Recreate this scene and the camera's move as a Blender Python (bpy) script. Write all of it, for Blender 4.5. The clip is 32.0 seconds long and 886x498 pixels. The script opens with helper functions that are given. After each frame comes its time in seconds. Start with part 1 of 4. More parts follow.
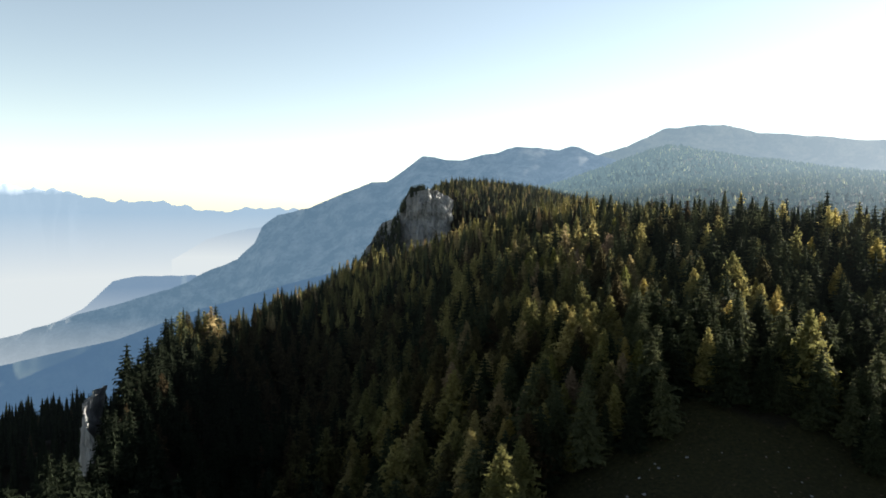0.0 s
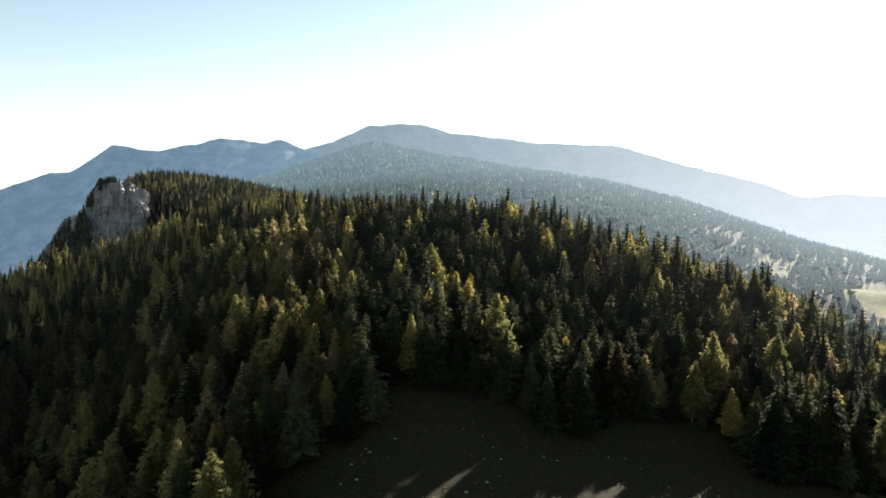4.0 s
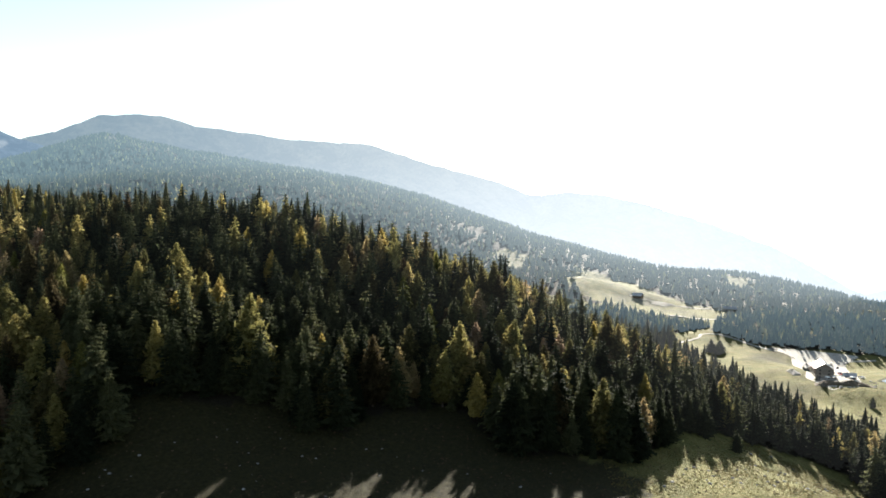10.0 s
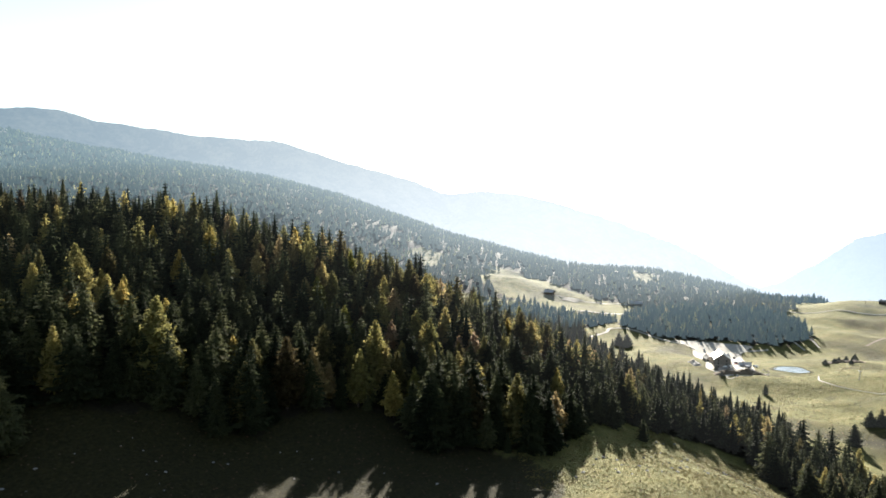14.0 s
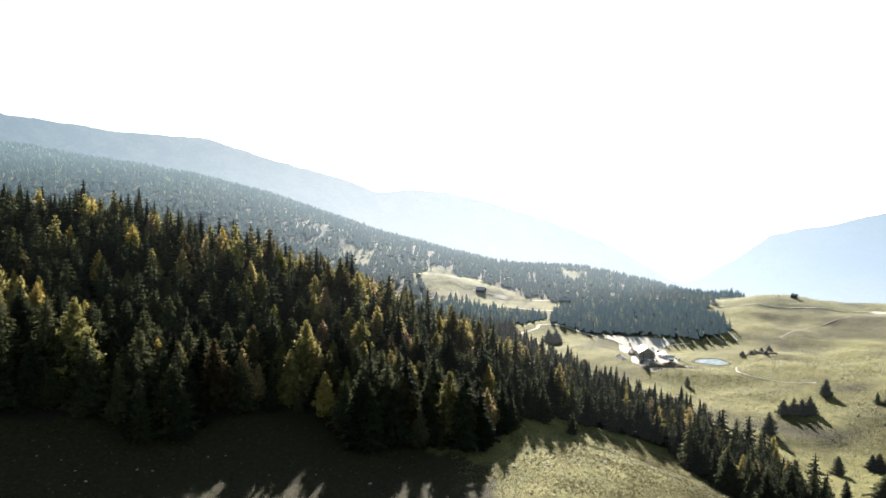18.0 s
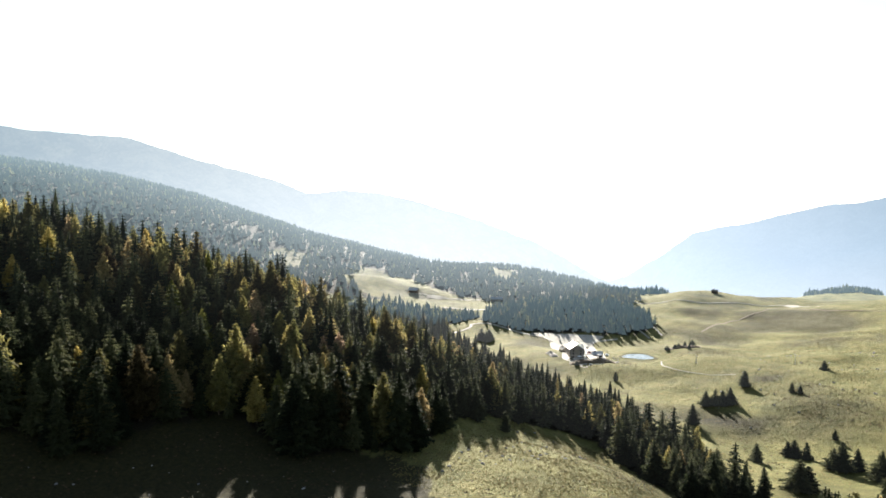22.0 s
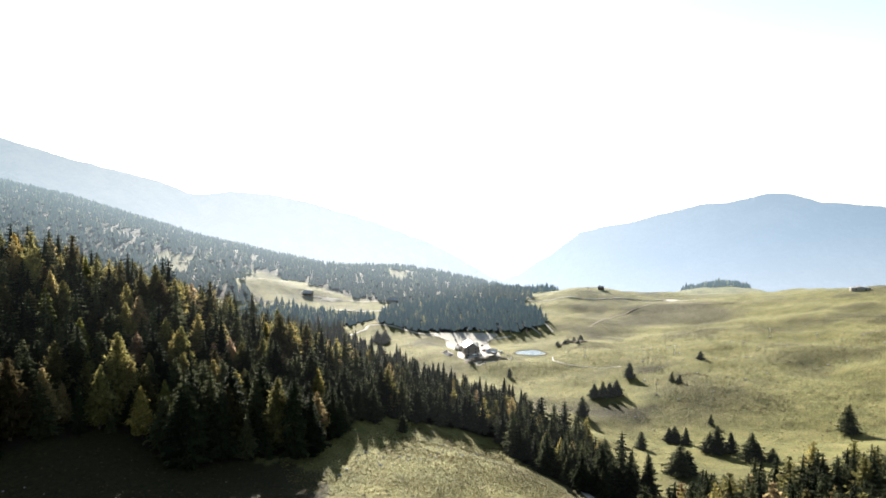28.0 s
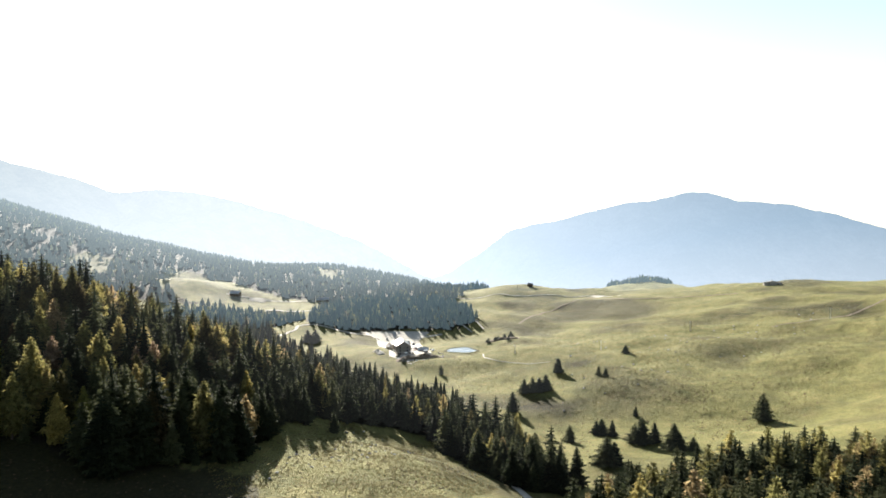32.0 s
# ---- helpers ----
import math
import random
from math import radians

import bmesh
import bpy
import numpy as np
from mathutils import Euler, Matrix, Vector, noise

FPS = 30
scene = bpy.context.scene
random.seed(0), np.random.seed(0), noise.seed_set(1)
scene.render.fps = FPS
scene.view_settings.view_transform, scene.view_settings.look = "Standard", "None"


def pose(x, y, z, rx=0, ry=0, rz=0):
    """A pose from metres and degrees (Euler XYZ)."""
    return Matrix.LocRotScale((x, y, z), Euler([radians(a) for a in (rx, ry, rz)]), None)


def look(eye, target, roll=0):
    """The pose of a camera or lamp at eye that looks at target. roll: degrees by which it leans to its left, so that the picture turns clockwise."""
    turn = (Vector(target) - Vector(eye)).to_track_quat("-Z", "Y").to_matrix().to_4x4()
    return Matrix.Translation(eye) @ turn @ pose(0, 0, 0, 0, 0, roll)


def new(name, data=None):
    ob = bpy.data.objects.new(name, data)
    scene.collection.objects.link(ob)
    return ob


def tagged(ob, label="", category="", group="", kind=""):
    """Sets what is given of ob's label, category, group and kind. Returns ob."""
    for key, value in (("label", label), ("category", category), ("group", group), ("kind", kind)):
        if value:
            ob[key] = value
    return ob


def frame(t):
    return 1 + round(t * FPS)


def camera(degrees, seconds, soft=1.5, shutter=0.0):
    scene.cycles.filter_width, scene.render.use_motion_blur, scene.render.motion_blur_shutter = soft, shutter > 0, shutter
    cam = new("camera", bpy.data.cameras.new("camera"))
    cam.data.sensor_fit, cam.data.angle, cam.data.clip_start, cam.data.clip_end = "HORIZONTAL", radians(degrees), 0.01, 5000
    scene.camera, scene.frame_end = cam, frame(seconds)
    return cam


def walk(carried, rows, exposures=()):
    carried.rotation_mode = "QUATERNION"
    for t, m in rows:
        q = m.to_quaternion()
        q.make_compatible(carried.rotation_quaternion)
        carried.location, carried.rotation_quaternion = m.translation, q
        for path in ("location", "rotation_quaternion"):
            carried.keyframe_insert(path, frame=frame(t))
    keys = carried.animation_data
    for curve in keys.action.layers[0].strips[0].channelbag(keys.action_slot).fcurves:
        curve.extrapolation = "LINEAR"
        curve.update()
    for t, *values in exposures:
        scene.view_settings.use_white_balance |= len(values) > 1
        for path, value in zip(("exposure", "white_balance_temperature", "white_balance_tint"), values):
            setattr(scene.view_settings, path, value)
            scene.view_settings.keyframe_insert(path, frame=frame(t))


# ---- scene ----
# The camera hangs on one spot over the slope and turns clockwise.
EYE = 140.0
cam = camera(63.22, 32.0, soft=1.7)
TURNS = [  # seconds, yaw, pitch, roll
    (0, -0.668, -3.414, -0.549), (0.5, -4.128, -3.445, -0.491), (1, -8.270, -3.482, -0.481), (1.5, -10.847, -3.509, -0.497),
    (2, -13.790, -3.531, -0.522), (2.5, -16.298, -3.562, -0.543), (3, -19.164, -3.591, -0.572), (3.5, -21.492, -3.602, -0.597),
    (5.5, -29.333, -3.709, -0.797), (6, -31.057, -3.702, -0.787), (6.5, -32.492, -3.682, -0.760), (7, -34.121, -3.660, -0.757),
    (7.5, -35.464, -3.644, -0.760), (8, -37.107, -3.628, -0.747), (8.5, -38.475, -3.618, -0.738), (9, -40.088, -3.618, -0.719),
    (9.5, -41.435, -3.619, -0.695), (10, -42.986, -3.619, -0.680), (10.5, -44.201, -3.615, -0.675), (11, -45.080, -3.610, -0.701),
    (11.5, -45.809, -3.608, -0.725), (12, -46.717, -3.610, -0.724), (12.5, -47.449, -3.617, -0.725), (13, -48.283, -3.631, -0.729),
    (13.5, -48.962, -3.642, -0.723), (14, -49.750, -3.646, -0.708), (14.5, -50.435, -3.653, -0.691), (16.5, -53.177, -3.700, -0.695),
    (17, -53.885, -3.696, -0.728), (17.5, -54.492, -3.697, -0.743), (18, -55.178, -3.701, -0.754), (18.5, -55.822, -3.684, -0.746),
    (19, -56.526, -3.654, -0.706), (19.5, -57.210, -3.632, -0.676), (20, -57.882, -3.614, -0.653), (20.5, -58.548, -3.602, -0.616),
    (21, -59.206, -3.603, -0.589), (21.5, -59.897, -3.608, -0.561), (22, -60.571, -3.602, -0.528), (22.5, -61.246, -3.592, -0.515),
    (23, -61.945, -3.581, -0.499), (23.5, -62.647, -3.555, -0.480), (24, -63.329, -3.527, -0.461), (24.5, -64.070, -3.508, -0.426),
    (25, -64.777, -3.496, -0.393), (25.5, -65.493, -3.482, -0.358), (27.5, -68.291, -3.475, -0.252), (28, -68.942, -3.463, -0.285),
    (28.5, -69.631, -3.464, -0.289), (29, -70.316, -3.481, -0.301), (29.5, -70.995, -3.498, -0.319), (30, -71.681, -3.509, -0.320),
    (30.5, -72.352, -3.518, -0.323), (31, -73.051, -3.525, -0.328), (31.5, -73.752, -3.538, -0.316), (32, -74.446, -3.562, -0.278),
]
EXPOSURES = [(0.0, 1.95, 6500, 10), (3.0, 1.95, 6500, 10), (6.0, 2.1, 6500, 10), (32.0, 2.08, 6500, 10)]
walk(cam, [(t, pose(0, 0, EYE, 90 + pitch, roll, yaw)) for t, yaw, pitch, roll in TURNS], EXPOSURES)

# ---- world and sun ----
SUN_AZ, SUN_EL = 58.7, 18.8      # clockwise from +y, above the horizon
world = bpy.data.worlds.new("sky")
scene.world = world
world.use_nodes = True
wn = world.node_tree.nodes
sky = wn.new("ShaderNodeTexSky")
sky.sky_type, sky.sun_disc = "NISHITA", False
sky.sun_elevation, sky.sun_rotation = radians(SUN_EL), radians(SUN_AZ)
sky.ozone_density = 0.3
sky.altitude, sky.air_density, sky.dust_density = 1500, 1.1, 0.65
wn["Background"].inputs["Strength"].default_value = 0.053
grey = wn.new("ShaderNodeRGBToBW")          # thin high haze takes colour out of the sky
haze = wn.new("ShaderNodeMix")
haze.data_type, haze.inputs[0].default_value = "RGBA", 0.42
world.node_tree.links.new(sky.outputs[0], grey.inputs[0])
world.node_tree.links.new(sky.outputs[0], haze.inputs[6])
world.node_tree.links.new(grey.outputs[0], haze.inputs[7])
tint = wn.new("ShaderNodeMix")
tint.data_type, tint.blend_type, tint.inputs[0].default_value, tint.inputs[7].default_value = "RGBA", "MULTIPLY", 1.0, (0.97, 1.022, 1.015, 1)
world.node_tree.links.new(haze.outputs[2], tint.inputs[6])
world.node_tree.links.new(tint.outputs[2], wn["Background"].inputs["Color"])
sun = new("sun", bpy.data.lights.new("sun", "SUN"))
sun.data.energy, sun.data.angle, sun.data.color = 5.0, radians(0.6), (1.0, 0.93, 0.82)
sd = Vector((math.sin(radians(SUN_AZ)) * math.cos(radians(SUN_EL)), math.cos(radians(SUN_AZ)) * math.cos(radians(SUN_EL)), math.sin(radians(SUN_EL))))
sun.matrix_world = look(sd * 800, (0, 0, 0))


# ---- materials ----
def mat(name):
    m = bpy.data.materials.new(name)
    m.use_nodes = True
    nt = m.node_tree
    return m, nt, nt.nodes["Principled BSDF"], nt.nodes["Material Output"]


def node(nt, kind, **values):
    n = nt.nodes.new(kind)
    for k, v in values.items():
        n.inputs[k.replace("_", " ")].default_value = v
    return n


def noise_tex(nt, scale, detail=4.0, rough=0.6, coords=None):
    n = node(nt, "ShaderNodeTexNoise", Scale=scale, Detail=detail, Roughness=rough)
    if coords is None:
        coords = nt.nodes.new("ShaderNodeNewGeometry").outputs["Position"]
    nt.links.new(coords, n.inputs["Vector"])
    return n.outputs["Fac"]


def ramp(nt, fac, stops):
    n = nt.nodes.new("ShaderNodeValToRGB")
    e = n.color_ramp.elements
    while len(e) < len(stops):
        e.new(0.5)
    for el, (p, c) in zip(e, stops):
        el.position, el.color = p, (*c, 1)
    nt.links.new(fac, n.inputs[0])
    return n.outputs[0]


def mix(nt, fac, a, b, mode="MIX"):
    n = nt.nodes.new("ShaderNodeMix")
    n.data_type, n.blend_type = "RGBA", mode
    for sock, v in ((n.inputs[0], fac), (n.inputs[6], a), (n.inputs[7], b)):
        if hasattr(v, "links"):
            nt.links.new(v, sock)
        else:
            sock.default_value = v if isinstance(v, (int, float)) else (*v, 1)
    return n.outputs[2]


def math_node(nt, op, a, b=0.0):
    n = nt.nodes.new("ShaderNodeMath")
    n.operation = op
    for i, v in enumerate((a, b)):
        if hasattr(v, "links"):
            nt.links.new(v, n.inputs[i])
        else:
            n.inputs[i].default_value = v
    return n.outputs[0]


def bump(nt, bsdf, height, strength, dist):
    b = node(nt, "ShaderNodeBump", Strength=strength, Distance=dist)
    nt.links.new(height, b.inputs["Height"])
    nt.links.new(b.outputs[0], bsdf.inputs["Normal"])


def attr(nt, name):
    n = nt.nodes.new("ShaderNodeAttribute")
    n.attribute_name = name
    return n.outputs["Fac"]


def plain(name, color, rough=0.8, var=0.25, scale=3.0, metal=0.0, bumps=0.2):
    m, nt, b, _ = mat(name)
    lo, hi = [c * (1 - var) for c in color], [min(1, c * (1 + var)) for c in color]
    n = noise_tex(nt, scale)
    nt.links.new(ramp(nt, n, [(0.3, lo), (0.7, hi)]), b.inputs["Base Color"])
    b.inputs["Roughness"].default_value, b.inputs["Metallic"].default_value = rough, metal
    if bumps:
        bump(nt, b, noise_tex(nt, scale * 4), bumps, 0.05)
    return m


def ground_material(name="pasture", air=None):
    """Autumn pasture: straw and olive tufts, brown heath patches; needle litter under the woods. air: haze painted on
    as emission.
    """
    m, nt, b, out = mat(name)
    big, mid, fine = noise_tex(nt, 0.012, 5), noise_tex(nt, 0.09, 6, 0.7), noise_tex(nt, 0.9, 6, 0.75)
    grass = ramp(nt, mid, [(0.3, (0.082, 0.090, 0.027)), (0.5, (0.136, 0.130, 0.042)), (0.72, (0.190, 0.162, 0.062))])
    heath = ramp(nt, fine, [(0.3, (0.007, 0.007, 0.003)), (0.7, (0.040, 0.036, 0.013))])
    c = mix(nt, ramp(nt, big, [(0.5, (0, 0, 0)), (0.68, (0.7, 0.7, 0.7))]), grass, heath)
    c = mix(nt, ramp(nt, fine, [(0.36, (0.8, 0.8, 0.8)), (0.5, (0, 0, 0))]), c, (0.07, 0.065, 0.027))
    # this mask also carries the shade painted on the near slope
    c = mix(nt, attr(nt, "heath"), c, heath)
    litter = ramp(nt, fine, [(0.3, (0.008, 0.007, 0.005)), (0.7, (0.028, 0.022, 0.013))])
    c = mix(nt, attr(nt, "wood"), c, litter)
    nt.links.new(c, b.inputs["Base Color"])
    b.inputs["Roughness"].default_value = 0.95
    b.inputs["Specular IOR Level"].default_value = 0.1
    bump(nt, b, math_node(nt, "ADD", fine, math_node(nt, "MULTIPLY", mid, 2.0)), 0.9, 0.7)
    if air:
        add_haze_glow(nt, out, *air)
    return m


def foliage(name, tones, glow=0.35, air=None, object_random=True):
    """Needles: diffuse with light shining through. tones: ramp over the tree's random value. air: haze painted on as
    emission, near trees too.
    """
    m, nt, b, out = mat(name)
    geo = nt.nodes.new("ShaderNodeNewGeometry")
    rnd = nt.nodes.new("ShaderNodeObjectInfo").outputs["Random"] if object_random else attr(nt, "tone")
    c = ramp(nt, rnd, tones)
    isl = math_node(nt, "ADD", math_node(nt, "MULTIPLY", geo.outputs["Random Per Island"], 0.7), 0.65)
    c = mix(nt, 1.0, c, isl, "MULTIPLY")
    nt.links.new(c, b.inputs["Base Color"])
    b.inputs["Roughness"].default_value, b.inputs["Specular IOR Level"].default_value = 0.8, 0.03 if air else 0.08
    tr = nt.nodes.new("ShaderNodeBsdfTranslucent")
    nt.links.new(c, tr.inputs["Color"])
    mx = nt.nodes.new("ShaderNodeMixShader")
    mx.inputs[0].default_value = glow
    nt.links.new(b.outputs[0], mx.inputs[1])
    nt.links.new(tr.outputs[0], mx.inputs[2])
    nt.links.new(mx.outputs[0], out.inputs["Surface"])
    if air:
        add_haze_glow(nt, out, *air)
    return m


def add_haze_glow(nt, out, color, strength, toward=1.5, begin=None, veil=None):
    """Paints hazy air onto a surface as emission, brighter towards the sun; for backdrops, pasture and forest alike."""
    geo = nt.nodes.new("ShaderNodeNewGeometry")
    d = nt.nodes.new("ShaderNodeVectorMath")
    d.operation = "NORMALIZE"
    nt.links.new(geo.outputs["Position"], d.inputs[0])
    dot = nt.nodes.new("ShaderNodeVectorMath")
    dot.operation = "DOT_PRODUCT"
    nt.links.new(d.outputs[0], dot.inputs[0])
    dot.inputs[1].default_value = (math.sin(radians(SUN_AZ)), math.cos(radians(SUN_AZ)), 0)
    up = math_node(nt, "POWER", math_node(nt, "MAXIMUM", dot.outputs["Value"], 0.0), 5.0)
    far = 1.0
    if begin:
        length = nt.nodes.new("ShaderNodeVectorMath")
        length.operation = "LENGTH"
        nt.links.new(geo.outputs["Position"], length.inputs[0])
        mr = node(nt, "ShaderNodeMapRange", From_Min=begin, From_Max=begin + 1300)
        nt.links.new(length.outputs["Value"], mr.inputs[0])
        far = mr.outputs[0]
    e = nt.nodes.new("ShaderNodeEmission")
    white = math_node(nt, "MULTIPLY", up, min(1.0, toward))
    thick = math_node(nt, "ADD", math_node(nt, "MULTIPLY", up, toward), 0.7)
    if veil:                                  # low ground is painted with whiter, stronger haze
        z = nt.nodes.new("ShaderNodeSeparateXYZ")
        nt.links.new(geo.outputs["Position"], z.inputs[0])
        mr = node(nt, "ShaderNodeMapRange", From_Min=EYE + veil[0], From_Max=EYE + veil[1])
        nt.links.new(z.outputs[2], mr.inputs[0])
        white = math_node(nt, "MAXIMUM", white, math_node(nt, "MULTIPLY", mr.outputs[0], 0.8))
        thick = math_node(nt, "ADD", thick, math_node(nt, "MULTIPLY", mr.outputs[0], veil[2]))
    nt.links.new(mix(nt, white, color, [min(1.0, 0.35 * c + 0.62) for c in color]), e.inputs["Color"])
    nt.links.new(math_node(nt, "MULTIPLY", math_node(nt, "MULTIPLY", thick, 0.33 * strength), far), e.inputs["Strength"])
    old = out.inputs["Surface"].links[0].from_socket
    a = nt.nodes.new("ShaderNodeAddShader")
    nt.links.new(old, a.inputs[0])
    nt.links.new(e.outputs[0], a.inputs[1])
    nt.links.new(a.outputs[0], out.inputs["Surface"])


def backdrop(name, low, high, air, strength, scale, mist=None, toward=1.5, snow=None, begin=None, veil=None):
    """Far ground with bright hazy air painted on as emission. mist: (height where it starts, height of its full
    strength) of a pale glow laid over the surface towards the valley.
    """
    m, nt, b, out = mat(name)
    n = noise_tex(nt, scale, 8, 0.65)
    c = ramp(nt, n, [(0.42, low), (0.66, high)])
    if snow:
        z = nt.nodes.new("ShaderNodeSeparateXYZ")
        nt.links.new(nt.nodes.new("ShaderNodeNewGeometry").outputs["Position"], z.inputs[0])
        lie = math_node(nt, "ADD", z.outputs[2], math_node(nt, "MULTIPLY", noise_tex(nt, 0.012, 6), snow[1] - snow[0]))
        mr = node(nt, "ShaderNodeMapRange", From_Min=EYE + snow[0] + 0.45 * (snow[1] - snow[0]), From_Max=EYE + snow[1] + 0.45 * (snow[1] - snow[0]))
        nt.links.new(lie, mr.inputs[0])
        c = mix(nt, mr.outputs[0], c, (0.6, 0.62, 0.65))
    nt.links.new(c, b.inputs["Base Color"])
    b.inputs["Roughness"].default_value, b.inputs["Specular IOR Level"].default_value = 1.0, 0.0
    add_haze_glow(nt, out, air, strength, toward, begin, veil)
    # valley mist painted by height: a pale emission covers the lower surface
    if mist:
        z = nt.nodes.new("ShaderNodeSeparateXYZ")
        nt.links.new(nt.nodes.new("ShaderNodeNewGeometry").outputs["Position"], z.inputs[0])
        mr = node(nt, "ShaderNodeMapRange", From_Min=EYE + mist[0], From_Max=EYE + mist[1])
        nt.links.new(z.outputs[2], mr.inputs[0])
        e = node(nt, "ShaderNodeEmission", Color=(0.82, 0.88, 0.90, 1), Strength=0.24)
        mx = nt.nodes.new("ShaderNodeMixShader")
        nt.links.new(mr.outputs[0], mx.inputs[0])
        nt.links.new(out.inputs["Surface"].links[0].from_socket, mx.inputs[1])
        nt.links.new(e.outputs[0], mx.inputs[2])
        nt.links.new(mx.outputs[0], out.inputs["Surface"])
    return m


SPRUCE = [(0.0, (0.016, 0.021, 0.012)), (0.5, (0.036, 0.043, 0.022)), (1.0, (0.088, 0.092, 0.045))]
LARCH = [(0.0, (0.045, 0.034, 0.018)), (0.25, (0.085, 0.078, 0.033)), (0.5, (0.145, 0.137, 0.050)), (0.8, (0.27, 0.228, 0.082)), (1.0, (0.25, 0.185, 0.105))]
GOLD = [(0.0, (0.25, 0.21, 0.072)), (0.5, (0.32, 0.255, 0.080)), (1.0, (0.38, 0.29, 0.10))]
LIME = [(0.0, (0.12, 0.122, 0.038)), (1.0, (0.19, 0.18, 0.05))]
RUST = [(0.0, (0.24, 0.175, 0.115)), (1.0, (0.33, 0.24, 0.16))]
# faint haze, emitted by the needles of the near forest itself
HAZE_GLOW_NEAR = ((0.28, 0.36, 0.40), 0.045, 3.0, 270)
M_SPRUCE, M_LARCH = foliage("spruce_needles", SPRUCE, 0.5, HAZE_GLOW_NEAR), foliage("larch_needles", LARCH, 0.55, HAZE_GLOW_NEAR)
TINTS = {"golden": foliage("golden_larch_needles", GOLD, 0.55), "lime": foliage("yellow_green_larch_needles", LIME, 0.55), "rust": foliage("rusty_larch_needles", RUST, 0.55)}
M_SPRUCE_S, M_LARCH_S = foliage("spruce_stand_needles", SPRUCE, 0.5, HAZE_GLOW_NEAR, False), foliage("larch_stand_needles", LARCH, 0.55, HAZE_GLOW_NEAR, False)
M_BARK = plain("bark", (0.075, 0.055, 0.042), 0.95, 0.4, 6.0)
M_ROCK = plain("limestone", (0.20, 0.195, 0.19), 0.9, 0.45, 0.25, 0, 0.9)
M_CLIFF, nt_c, b_c, _ = mat("streaked_limestone")      # water streaks run down the face
stretch = nt_c.nodes.new("ShaderNodeVectorMath")
stretch.operation = "MULTIPLY"
stretch.inputs[1].default_value = (1.0, 1.0, 0.16)
nt_c.links.new(nt_c.nodes.new("ShaderNodeNewGeometry").outputs["Position"], stretch.inputs[0])
streak = noise_tex(nt_c, 0.28, 7, 0.7, stretch.outputs[0])
nt_c.links.new(mix(nt_c, noise_tex(nt_c, 0.06, 4), ramp(nt_c, streak, [(0.36, (0.045, 0.045, 0.042)), (0.48, (0.22, 0.22, 0.22)), (0.66, (0.40, 0.39, 0.37))]), (0.12, 0.12, 0.12)), b_c.inputs["Base Color"])
b_c.inputs["Roughness"].default_value = 0.95
bump(nt_c, b_c, streak, 0.8, 1.0)
# stronger emitted haze for hillside, far trees and the pasture beyond 860 m
HAZE_GLOW_MID = ((0.25, 0.40, 0.48), 0.62, 0.5, 600)
M_PASTURE = ground_material("pasture", (*HAZE_GLOW_MID[:3], 860))
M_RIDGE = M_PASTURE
M_FAR_SPRUCE = foliage("far_spruce", SPRUCE, 0.1, HAZE_GLOW_MID, False)
M_FAR_LARCH = foliage("far_larch", LARCH, 0.1, HAZE_GLOW_MID, False)
# bluer emitted haze for the woods behind the pasture
HAZE_GLOW_WOOD = ((0.15, 0.36, 0.49), 0.44, 0.45, 400)
HAZY = {"spruce": foliage("hazy_spruce", SPRUCE, 0.5, HAZE_GLOW_WOOD, False), "larch": foliage("hazy_larch", LARCH, 0.5, HAZE_GLOW_WOOD, False)}


# ---- small mesh tools ----
def grid_mesh(name, P, material, attributes=None, smooth=True):
    """P: array (rows, cols, 3)."""
    r, c = P.shape[:2]
    i = np.arange(r * c).reshape(r, c)
    f = np.stack([i[:-1, :-1], i[:-1, 1:], i[1:, 1:], i[1:, :-1]], -1).reshape(-1, 4)
    return raw_mesh(name, P.reshape(-1, 3), f, material, attributes, smooth)


def raw_mesh(name, V, F, material, attributes=None, smooth=False):
    V, F = np.asarray(V, np.float32), np.asarray(F, np.int32)
    me = bpy.data.meshes.new(name)
    n = F.shape[1]
    me.vertices.add(len(V))
    me.vertices.foreach_set("co", V.ravel())
    me.loops.add(F.size)
    me.loops.foreach_set("vertex_index", F.ravel())
    me.polygons.add(len(F))
    me.polygons.foreach_set("loop_start", np.arange(len(F), dtype=np.int32) * n)
    me.polygons.foreach_set("use_smooth", np.full(len(F), smooth))
    for key, values in (attributes or {}).items():
        a = me.attributes.new(key, "FLOAT", "POINT")
        a.data.foreach_set("value", np.asarray(values, np.float32).ravel())
    me.update(calc_edges=True)
    me.materials.append(material)
    return me


def value_noise(x, y, seed=0):
    """Smooth noise in -1..1 on the plan, one bump a metre of its argument."""
    xi, yi = np.floor(x).astype(np.int64), np.floor(y).astype(np.int64)
    u, v = x - xi, y - yi
    u, v = u * u * (3 - 2 * u), v * v * (3 - 2 * v)

    def h(a, b):
        k = (a * 374761393 + b * 668265263 + seed * 974711) & 0x7FFFFFFF
        k = ((k ^ (k >> 13)) * 1274126177) & 0x7FFFFFFF
        return ((k ^ (k >> 16)) & 0xFFFF) / 32767.5 - 1

    return (h(xi, yi) * (1 - u) + h(xi + 1, yi) * u) * (1 - v) + (h(xi, yi + 1) * (1 - u) + h(xi + 1, yi + 1) * u) * v


def fbm(x, y, octaves=4, seed=0):
    s, a = 0, 1.0
    for k in range(octaves):
        s = s + a * value_noise(x * 2 ** k, y * 2 ** k, seed + k)
        a *= 0.5
    return s


def polar(az, d):
    return d * np.sin(np.radians(az)), d * np.cos(np.radians(az))


